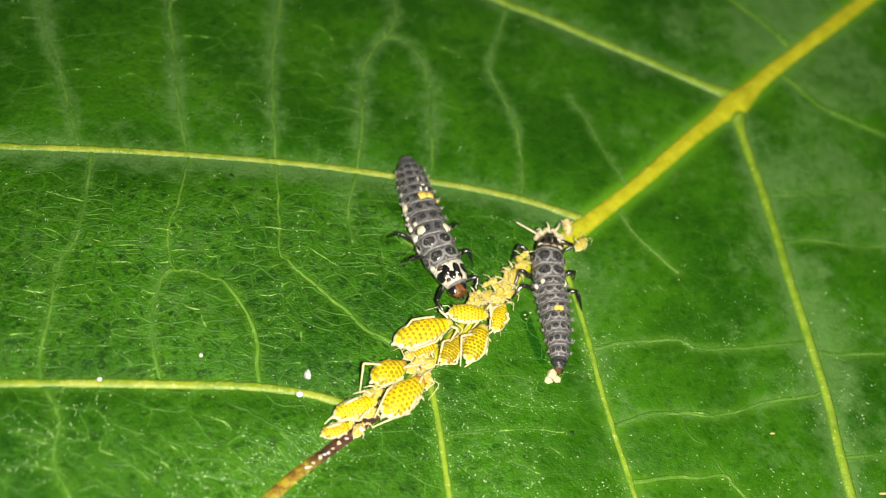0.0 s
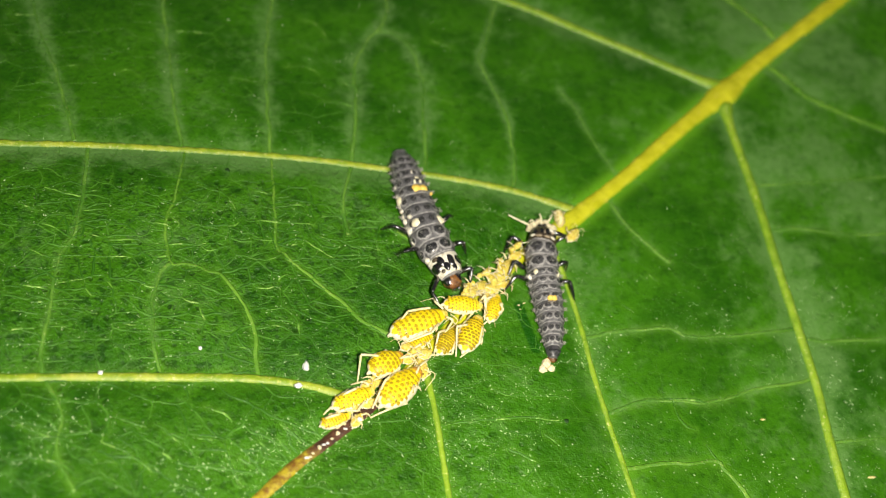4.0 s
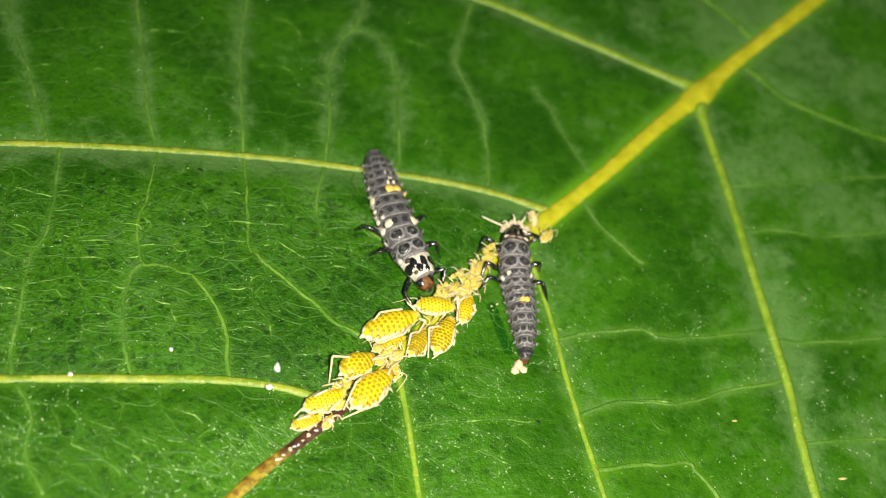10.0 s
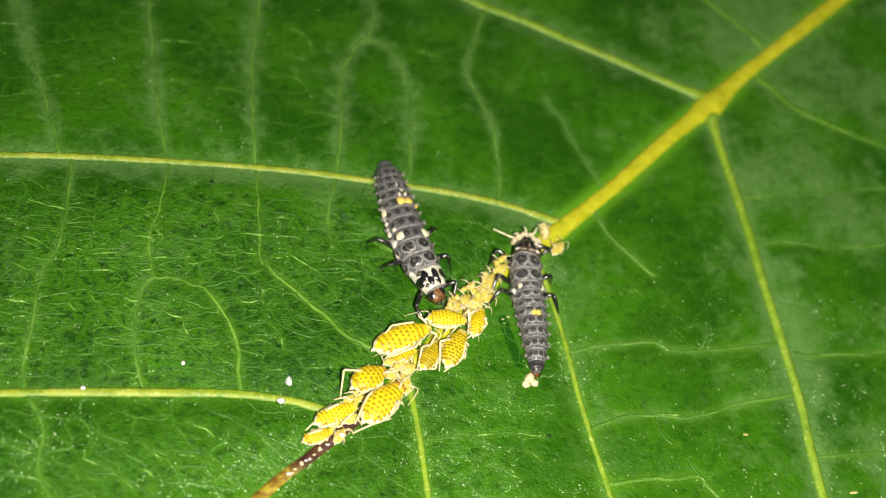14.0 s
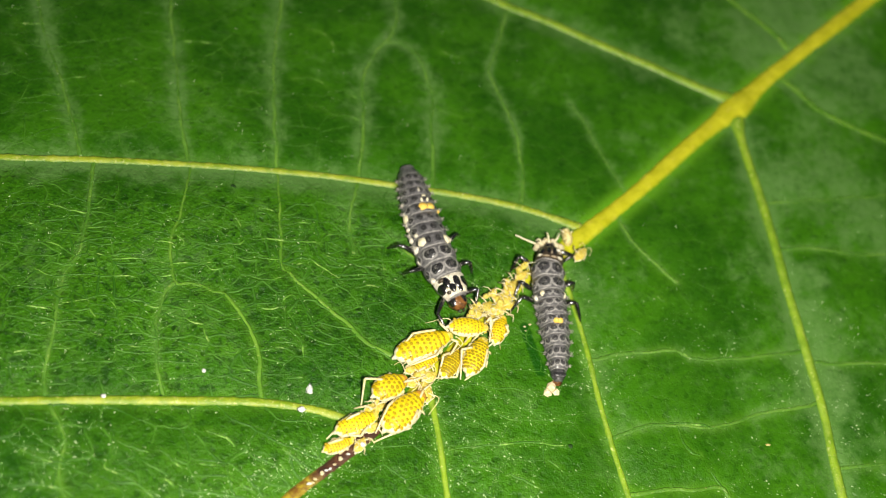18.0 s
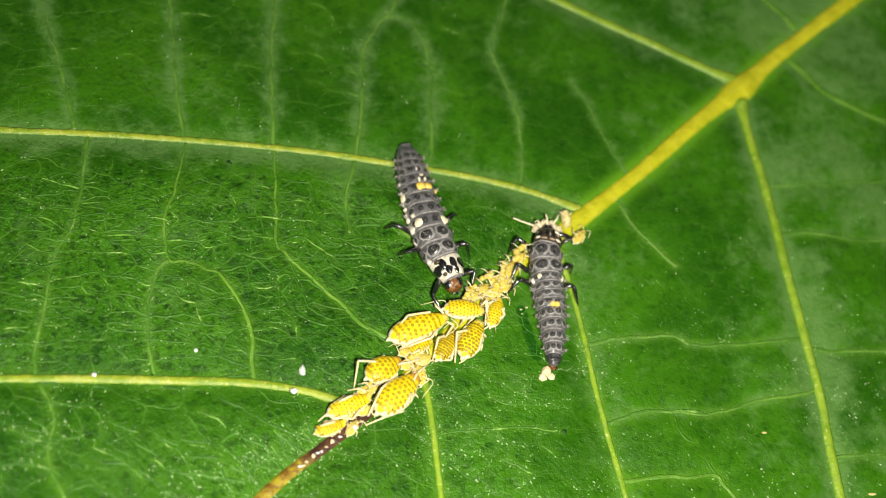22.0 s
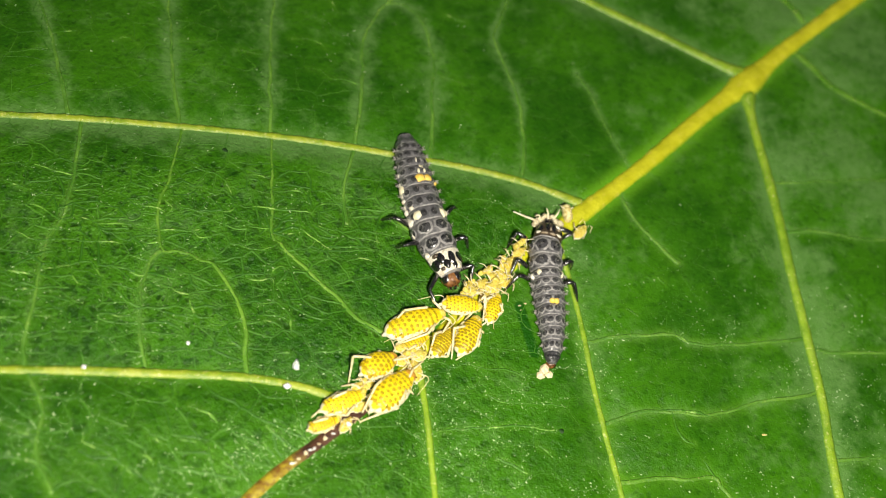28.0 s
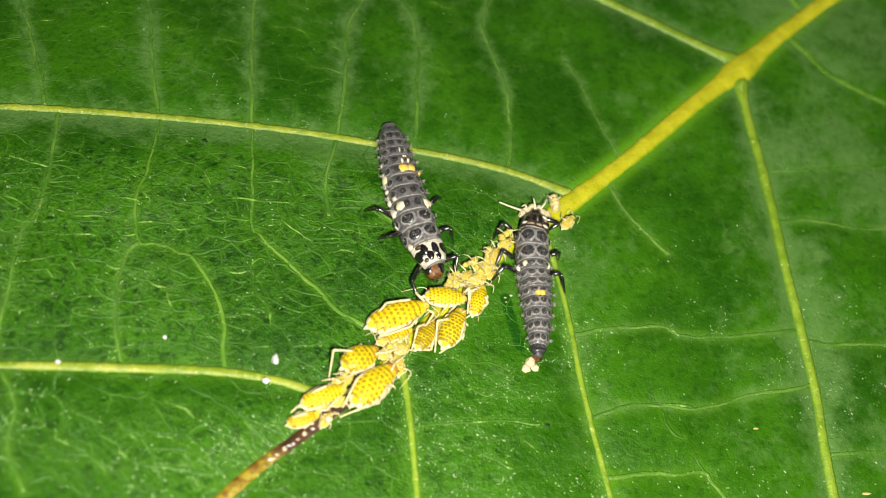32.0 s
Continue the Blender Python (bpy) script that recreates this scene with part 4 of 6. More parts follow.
class Trunk:
    """A crawling body along a line on the leaf: places on it by length, turn and height."""

    def __init__(self, line, length_knots, widths, heights, belly):
        self.line = spline(line, 0.05)
        self.run = np.concatenate([[0], np.cumsum(np.linalg.norm(np.diff(self.line, axis=0), axis=1))])
        self.knots, self.widths, self.heights, self.belly = length_knots, widths, heights, belly

    def axes(self, s):
        x, y = (np.interp(s, self.run, self.line[:, k]) for k in (0, 1))
        e = 0.08
        if s > self.run[-1]:
            d = self.line[-1] - self.line[-4]
        elif s < 0:
            d = self.line[3] - self.line[0]
        else:
            d = np.array([np.interp(s + e, self.run, self.line[:, k]) - np.interp(s - e, self.run, self.line[:, k]) for k in (0, 1)])
        d = d / np.linalg.norm(d)
        if s > self.run[-1]:
            x, y = np.array([x, y]) + d * (s - self.run[-1])
        if s < 0:
            x, y = np.array([x, y]) + d * s
        fall = lie(x + d[0] * 0.1, y + d[1] * 0.1) - lie(x - d[0] * 0.1, y - d[1] * 0.1)
        way = np.array([d[0], d[1], fall / 0.2])
        way /= np.linalg.norm(way)
        side = np.array([-d[1], d[0], 0.0])
        return np.array([x, y, lie(x, y) + np.interp(s, self.knots, self.belly)]), way, side, np.cross(way, side)

    def at(self, s, turn, swell=1.0):
        """The place at a length and a turn (0: the left flank of the body, 90: its back), and the way out of it."""
        base, way, side, up = self.axes(s)
        w, h = np.interp(s, self.knots, self.widths) * swell, np.interp(s, self.knots, self.heights)
        c, n = math.cos(radians(turn)), math.sin(radians(turn))
        z = 0.40 * h + (0.60 * h * swell * n if n > 0 else 0.36 * h * n)
        out = side * c / max(w, 1e-3) + up * n / (0.6 * h)
        return base + side * w * c + up * z, out / np.linalg.norm(out), way

    def band(self, a, b, rings=9, sides=28, pinch=0.11, power=0.55):
        """The skin of one segment, from length a to b."""
        verts = []
        for k in range(rings):
            t = k / (rings - 1)
            swell = 1 - pinch + pinch * math.sin(math.pi * min(max(t, 0.0), 1.0)) ** power
            for j in range(sides):
                th = 360 * j / sides
                flank = 1 + 0.035 * math.cos(radians(th * 6))
                verts.append(self.at(a + (b - a) * t, th, swell * flank)[0])
        faces = [(k * sides + j, k * sides + (j + 1) % sides, (k + 1) * sides + (j + 1) % sides, (k + 1) * sides + j) for k in range(rings - 1) for j in range(sides)]
        faces += [tuple(range(sides))[::-1], tuple(range((rings - 1) * sides, rings * sides))]
        slots = [1 if (k in (0, rings - 2)) else 0 for k in range(rings - 1) for j in range(sides)] + [1, 1]
        return np.array(verts), faces, slots

    def lump(self, s, turn, a, b, h, seed=0, sides=10):
        p, out, way = self.at(s, turn, 0.985)
        return dome(p, out, way, a, b, h, sides, 3, 0.5, seed)


def spines(trunk, s, turn, count, length, seed):
    """Short bristles on a wart."""
    r = np.random.RandomState(seed)
    p, out, way = trunk.at(s, turn, 1.0)
    side = np.cross(out, way)
    rods = []
    for _ in range(count):
        q = p + way * r.uniform(-0.06, 0.06) + side * r.uniform(-0.05, 0.05)
        d = out + way * r.uniform(-0.7, 0.7) + side * r.uniform(-0.6, 0.6)
        d *= length * r.uniform(0.7, 1.2) / np.linalg.norm(d)
        rods.append(rope([q, q + d * 0.6, q + d], [0.012, 0.009, 0.003], 4))
    return joined(rods)


def jointed_leg(owner, points, seed, hinge=False):
    """A glossy black leg: thigh, shin and claw."""
    hip, knee, foot = (over(p) for p in points)
    thigh = rope(spline([hip, (hip + knee) / 2 + (0, 0, 0.06), knee], 0.06), np.interp(np.linspace(0, 1, len(spline([hip, (hip + knee) / 2 + (0, 0, 0.06), knee], 0.06))), [0, 0.3, 0.9, 1], [0.085, 0.102, 0.080, 0.055]), 10)
    label = "glossy black jointed leg"
    if hinge:
        leg = hinged("leg", *thigh, M_BLACK, owner, hip, label)
        offset = np.array(hip)
    else:
        leg, offset = limb("leg", *thigh, M_BLACK, owner, label), np.zeros(3)
    line = spline([knee, (knee + foot) / 2 + (0, 0, 0.05), foot], 0.06)
    v, f = rope(line, np.interp(np.linspace(0, 1, len(line)), [0, 0.25, 0.8, 1], [0.062, 0.070, 0.052, 0.035]), 10)
    part("shin", mesh_from("shin", v - offset, f, M_BLACK), leg)
    d = (foot - knee) / np.linalg.norm(foot - knee)
    v, f = rope([foot - d * 0.04, foot + d * 0.05 - (0, 0, 0.01), foot + d * 0.08 - (0, 0, 0.05)], [0.03, 0.025, 0.006], 6)
    part("claw", mesh_from("claw", v - offset, f, M_BROWN), leg)
    r, rods = np.random.RandomState(seed), []
    for _ in range(9):
        t = r.uniform(0.1, 0.95)
        q = knee + (foot - knee) * t
        e = q + r.uniform(-1, 1, 3) * (0.10, 0.10, 0.07)
        rods.append(rope([q, e], [0.008, 0.003], 4))
    part("bristles", mesh_from("bristles", joined(rods)[0] - offset, joined(rods)[1], M_SETA), leg)
    return leg


def larva(name, label, trunk, edges, legs, seed, marks, pale_warts, hinged_legs=()):
    """A ladybird larva: ten abdomen rings, two thorax rings, pronotum, warts, spots and legs. Its head is added by the caller."""
    owner = thing(name, label, "insect larva", group="ladybird larvae")
    mid = trunk.axes(trunk.run[-1] * 0.5)[0]
    settle(owner, (mid[0], mid[1], lie(mid[0], mid[1])))
    rings = {}
    for k, (a, b) in enumerate(zip(edges[:-1], edges[1:])):
        last = len(edges) - 2
        kind = "pronotum" if k == last else "thorax_ring" if k >= last - 2 else "abdomen_ring"
        if k == 0:
            kind = "tail_tip"
        body = [M_SOOT, M_FOLD] if k == last and "netted" in marks else [M_DUSK, M_GREY] if k == 0 and "netted" in marks else [M_GREY, M_FOLD]
        v, f, slots = trunk.band(a - 0.03, b + 0.03, 11, 32)
        ring = limb(kind, v, f, body, owner, slots=slots)
        rings[k] = ring
        c, span = (a + b) / 2, b - a
        dark = M_DUSK if "netted" in marks else M_WART if kind == "abdomen_ring" else M_PLATE
        if kind == "abdomen_ring":
            scale = np.interp(c, trunk.knots, trunk.widths) / max(trunk.widths)
            for turn, size in ((74, 1.0), (106, 1.0), (42, 0.95), (138, 0.95), (14, 0.85), (166, 0.85)):
                s = c + (0.02 if 60 < turn < 120 else 0.0)
                a2, b2 = 0.30 * span * size, 0.17 * size * (0.45 + 0.55 * scale)
                wart = trunk.lump(s, turn, a2, b2, 0.055 * size, seed + k * 7 + turn)
                rim = trunk.lump(s, turn, a2 * 1.28, b2 * 1.28, 0.022, seed + k * 7 + turn)
                v, f, slots = two_tone(wart, rim)
                side = turn in (14, 166)
                pale = side and (k, turn) in pale_warts
                part("wart", mesh_from("wart", v, f, [M_WHITE if pale else dark, M_FOLD if "netted" in marks or turn not in (74, 106) else M_GREY], True, slots), ring, "cream wart" if pale else "")
                v, f = spines(trunk, s, turn, 9 if side else 3, 0.17 if side else 0.08, seed + k * 31 + turn)
                part("bristles", mesh_from("bristles", v, f, M_SETA), ring)
        elif kind == "thorax_ring":
            for turn, b2 in ((66, 0.30), (116, 0.30), (18, 0.16), (162, 0.16)):
                big = turn in (66, 116)
                wart = trunk.lump(c, turn, span * (0.36 if big else 0.26), b2, 0.06, seed + k * 5 + turn, 16)
                rim = trunk.lump(c, turn, span * (0.36 if big else 0.26) * 1.18, b2 * 1.16, 0.03, seed + k * 5 + turn, 16)
                v, f, slots = two_tone(wart, rim)
                part("plate", mesh_from("plate", v, f, [dark, M_FOLD], True, slots), ring, "glossy black back plate" if big else "")
                if big:
                    v, f = joined([trunk.lump(c + 0.05, turn + 6, 0.07, 0.06, 0.11, seed + turn), trunk.lump(c - 0.12, turn - 6, 0.06, 0.05, 0.10, seed + turn + 1)])
                    part("wart", mesh_from("wart", v, f, M_BLACK), ring)
                v, f = spines(trunk, c, turn, 6, 0.13, seed + k * 13 + turn)
                part("bristles", mesh_from("bristles", v, f, M_SETA), ring)
    # Coloured spots: ring index, length, turn, half-lengths and colour.
    for what, k, s, turn, a2, b2, material, text in marks.get("spots", ()):
        v, f = trunk.lump(s, turn, a2, b2, 0.075, seed + int(turn), 14)
        part(what, mesh_from(what, v, f, material), rings[k], text)
    for n, points in enumerate(legs):
        made = jointed_leg(owner, points, seed + n, n in hinged_legs)
        if n in hinged_legs:
            moving.append((name, n, made))
    return owner, rings


moving = []

# The line of each body runs from its tail to its head.
line_a = [(-1.57, 5.14), (-1.40, 3.58), (-1.14, 2.00), (-0.77, 0.47), (-0.37, -0.64), (-0.08, -1.36), (0.13, -1.88)]
trunk_a = Trunk(line_a, [0, 0.15, 0.5, 1.3, 2.4, 3.6, 4.6, 5.4, 6.0, 6.6, 6.9],
                [0.34, 0.44, 0.53, 0.64, 0.74, 0.80, 0.82, 0.74, 0.62, 0.45, 0.32],
                [0.44, 0.58, 0.76, 0.96, 1.10, 1.15, 1.12, 1.02, 0.92, 0.80, 0.62],
                [0.02, 0.02, 0.03, 0.05, 0.06, 0.06, 0.10, 0.18, 0.24, 0.28, 0.30])
edges_a = [-0.16, 0.45, 0.88, 1.29, 1.72, 2.18, 2.66, 3.16, 3.70, 4.30, 4.97, 5.66, 6.55]
spots_a = [
    ("spot", 5, 2.42, 84, 0.19, 0.24, M_ORANGE, "orange spot"), ("spot", 5, 2.42, 58, 0.19, 0.22, M_ORANGE, "orange spot"),
    ("spot", 4, 1.89, 76, 0.12, 0.06, M_CREAM, "cream streak"), ("spot", 4, 1.89, 69, 0.12, 0.06, M_CREAM, "cream streak"),
    ("spot", 4, 2.05, 83, 0.11, 0.06, M_CREAM, "cream streak"), ("spot", 4, 2.05, 62, 0.11, 0.06, M_CREAM, "cream streak"),
    ("spot", 3, 1.50, 82, 0.13, 0.05, M_WHITE, "whitish streak"), ("spot", 3, 1.50, 64, 0.13, 0.05, M_FOLD, "pale grey streak"),
    ("spot", 8, 4.02, 126, 0.21, 0.22, M_CREAM, "cream spot"), ("spot", 8, 4.05, 40, 0.23, 0.20, M_CREAM, "cream spot"),
    ("spot", 8, 4.14, 160, 0.18, 0.18, M_WHITE, "white spot"), ("spot", 8, 4.02, 22, 0.15, 0.14, M_CREAM, "cream spot"),
    ("spot", 7, 3.62, 138, 0.10, 0.10, M_WHITE, "white spot"), ("spot", 7, 3.66, 166, 0.15, 0.12, M_WHITE, "white spot"),
    ("spot", 6, 3.16, 166, 0.11, 0.11, M_WHITE, "white spot"), ("spot", 5, 2.66, 164, 0.24, 0.19, M_CREAM, "cream spot"),
    ("spot", 5, 2.50, 14, 0.10, 0.10, M_ORANGE, "orange spot"), ("spot", 9, 4.66, 164, 0.17, 0.10, M_WHITE, "white spot"),
    ("spot", 10, 5.62, 160, 0.16, 0.14, M_WHITE, "white spot"), ("spot", 10, 5.55, 92, 0.13, 0.05, M_FOLD, "pale grey streak"),
]
LEGS_A = [
    [(-1.71, 0.88, 0.55), (-2.29, 1.05, 0.85), (-2.84, 1.29, 0.05)],
    [(-1.37, 0.09, 0.60), (-1.92, -0.11, 0.75), (-2.28, 0.06, 0.05)],
    [(-0.67, -1.21, 0.55), (-1.03, -2.03, 0.70), (-0.63, -2.73, 0.35)],
    [(-0.33, 1.35, 0.50), (0.14, 1.82, 0.60), (0.45, 2.03, 0.05)],
    [(0.18, 0.37, 0.55), (0.56, 0.41, 0.75), (0.72, 0.13, 0.05)],
    [(0.20, -0.99, 0.55), (0.72, -0.92, 0.90), (0.59, -1.68, 0.30)],
]
LEGS_B = [
    [(3.16, 0.47, 0.50), (2.68, 0.76, 0.75), (2.36, 0.32, 0.10)],
    [(2.99, -0.69, 0.55), (2.54, -0.51, 0.85), (2.19, -1.26, 0.30)],
    [(3.02, -1.23, 0.50), (2.56, -1.19, 0.75), (2.10, -1.62, 0.25)],
    [(4.41, 1.15, 0.55), (5.09, 0.98, 0.50), (4.60, 0.76, 0.20)],
    [(4.54, -0.48, 0.50), (4.91, -0.36, 0.60), (4.97, -0.46, 0.05)],
    [(4.46, -1.33, 0.50), (4.87, -1.34, 0.65), (5.10, -1.91, 0.03)],
]
larva_eating, rings_a = larva("ladybird_larva", "dark grey ladybird larva with orange and cream spots, feeding", trunk_a, edges_a, LEGS_A, 100,
                              {"spots": spots_a}, {(k, 166) for k in (4, 5, 6, 7, 8)} | {(8, 14)}, (2, 5))


def shield(trunk, a, b, ring, pattern, name, material, label):
    """The pronotum's cap and its dark marks."""
    verts, sides, rings = [], 18, 8
    for k in range(rings):
        t = k / (rings - 1)
        for j in range(sides):
            th = 12 + 156 * j / (sides - 1)
            p, out, _ = trunk.at(a + (b - a) * t, th, 1.02)
            verts.append(p + out * 0.03 * math.sin(math.pi * t) ** 0.5)
    faces = [(k * sides + j, k * sides + j + 1, (k + 1) * sides + j + 1, (k + 1) * sides + j) for k in range(rings - 1) for j in range(sides - 1)]
    part(name, mesh_from(name, verts, faces, material), ring, label)
    for n, (s, turn, a2, b2, m) in enumerate(pattern):
        p, out, way = trunk.at(s, turn, 1.02)
        v, f = dome(p + out * 0.02, out, way, a2, b2, 0.05, 14, 3, 0.6, n)
        part("mark", mesh_from("mark", v, f, m), ring)


shield(trunk_a, 5.74, 6.60, rings_a[11], [
    (6.12, 146, 0.27, 0.23, M_BLACK), (6.00, 114, 0.26, 0.17, M_BLACK), (6.28, 102, 0.24, 0.15, M_BLACK), (6.08, 76, 0.34, 0.16, M_BLACK), (6.36, 72, 0.22, 0.12, M_BLACK),
    (6.08, 34, 0.30, 0.26, M_BLACK), (5.84, 128, 0.10, 0.16, M_SOOT), (6.40, 128, 0.10, 0.10, M_SOOT), (6.44, 54, 0.15, 0.12, M_CREAM), (6.42, 88, 0.12, 0.07, M_CREAM), (5.84, 92, 0.10, 0.12, M_WHITE)], "shield", M_WHITE, "white shield with four black streaks")


def head(owner, trunk, s, length, width, height, material, lift, label):
    """A small rounded head with jaws, eyes and feelers, hinged at the neck."""
    base, way, side, up = trunk.axes(s)
    pivot = base + up * lift
    centre = pivot + way * length * 0.45 - up * 0.12
    verts, faces, rings, sides = [], [], 9, 16
    for k in range(rings):
        t = math.pi * (0.04 + 0.92 * k / (rings - 1))
        r = math.sin(t) ** 0.75
        for j in range(sides):
            th = 2 * math.pi * j / sides
            verts.append(centre - way * math.cos(t) * length * 0.55 + side * width * r * math.cos(th) + up * height * r * math.sin(th))
    faces = [(k * sides + j, k * sides + (j + 1) % sides, (k + 1) * sides + (j + 1) % sides, (k + 1) * sides + j) for k in range(rings - 1) for j in range(sides)]
    faces += [tuple(range(sides))[::-1], tuple(range((rings - 1) * sides, rings * sides))]
    ob = hinged("head", verts, faces, material, owner, pivot, label)
    for sign in (-1, 1):
        v, f = dome(centre + side * sign * width * 0.70 - way * 0.04 + up * height * 0.60, side * sign * 0.8 + up * 0.8, way, 0.29, 0.21, 0.05, 12, 3, 0.4, 3)
        part("eye", mesh_from("eye", v - pivot, f, M_BLACK), ob)
        tip = centre + way * length * 0.55
        v, f = rope([tip + side * sign * 0.09, tip + side * sign * 0.10 + way * 0.07 - up * 0.05, tip + side * sign * 0.02 + way * 0.13 - up * 0.10], [0.05, 0.04, 0.012], 8)
        part("jaw", mesh_from("jaw", v - pivot, f, M_BLACK), ob)
        v, f = rope([tip + side * sign * 0.16 - way * 0.05, tip + side * sign * 0.24 + way * 0.10], [0.025, 0.012], 6)
        part("feeler", mesh_from("feeler", v - pivot, f, M_BROWN), ob)
    return ob, pivot


head_a, neck_a = head(larva_eating, trunk_a, 6.34, 0.68, 0.41, 0.30, M_BROWN, 0.30, "shiny brown head")

line_b = [(3.66, -4.78), (3.76, -3.73), (3.79, -2.43), (3.77, -1.1), (3.84, -0.01), (4.03, 0.83), (4.13, 1.39)]
trunk_b = Trunk(line_b, [0, 0.15, 0.5, 1.3, 2.4, 3.4, 4.2, 4.9, 5.4, 5.9, 6.15],
                [0.17, 0.26, 0.37, 0.51, 0.62, 0.66, 0.67, 0.67, 0.58, 0.50, 0.36],
                [0.32, 0.42, 0.60, 0.84, 1.00, 1.05, 1.00, 0.92, 0.82, 0.72, 0.55],
                [0.22, 0.20, 0.16, 0.10, 0.08, 0.10, 0.14, 0.18, 0.20, 0.20, 0.20])
edges_b = [0.0, 0.38, 0.84, 1.34, 1.82, 2.28, 2.66, 3.02, 3.40, 3.80, 4.46, 5.22, 5.98]
spots_b = [
    ("spot", 5, 2.36, 105, 0.13, 0.13, M_ORANGE, "orange spot"), ("spot", 5, 2.36, 88, 0.13, 0.13, M_ORANGE, "orange spot"),
    ("spot", 8, 3.62, 52, 0.15, 0.13, M_CREAM, "cream spot"), ("spot", 8, 3.60, 146, 0.15, 0.12, M_CREAM, "cream spot"),
    ("spot", 8, 3.56, 18, 0.14, 0.12, M_WHITE, "white spot"), ("spot", 7, 3.20, 14, 0.11, 0.11, M_FOLD, "pale grey spot"),
]
larva_other, rings_b = larva("ladybird_larva", "slender dark grey ladybird larva with small spots, gripping an aphid", trunk_b, edges_b, LEGS_B, 300,
                             {"spots": spots_b, "netted": True}, {(8, 14)}, ())
shield(trunk_b, 5.28, 5.98, rings_b[11], [
    (5.64, 104, 0.24, 0.11, M_BLACK), (5.64, 78, 0.24, 0.11, M_BLACK), (5.60, 46, 0.20, 0.14, M_BLACK), (5.60, 150, 0.14, 0.10, M_BLACK),
    (5.80, 128, 0.09, 0.16, M_WHITE), (5.42, 130, 0.08, 0.15, M_WHITE), (5.37, 100, 0.06, 0.15, M_TAWNY), (5.37, 68, 0.06, 0.15, M_TAWNY), (5.42, 40, 0.07, 0.13, M_WHITE), (5.60, 91, 0.14, 0.04, M_TAWNY), (5.66, 128, 0.05, 0.10, M_TAWNY)],
    "shield", M_SOOT, "sooty brown shield with pale flecks")
head_b, neck_b = head(larva_other, trunk_b, 5.96, 0.46, 0.24, 0.20, M_SOOT, 0.30, "dark brown head")
v, f = trunk_b.lump(0.16, 92, 0.13, 0.26, 0.04, 60, 14)
part("plate", mesh_from("plate", v, f, M_PLATE), rings_b[0])
for k, ob in ((0, trunk_a), (0, trunk_b)):
    p, out, way = ob.at(-0.02, 90, 0.6)
    v, f = dome(p - (0, 0, 0.25), -way, (0, 0, 1.0), 0.16, 0.22, 0.16, 12, 4, 0.3, 5)
    part("tail_foot", mesh_from("tail_foot", v, f, M_BROWN if ob is trunk_b else M_GREY), rings_a[0] if ob is trunk_a else rings_b[0])


# ---- aphids ----
KINDS = {
    "big": ("plump yellow aphid with rows of olive dots and white rim", 6, 9),
    "round": ("round yellow aphid with olive dots, its tail raised", 6, 7),
    "netted": ("yellow aphid closely netted with olive dots, among its colony", 6, 10),
    "plain": ("smooth yellow aphid with faint dots, beside the midrib", 6, 9),
    "slim": ("slim yellow aphid with fine dots and pale legs", 6, 9),
    "nymph": ("small pale yellow aphid nymph crowded among larger ones", 0, 0),
}
count = [0]


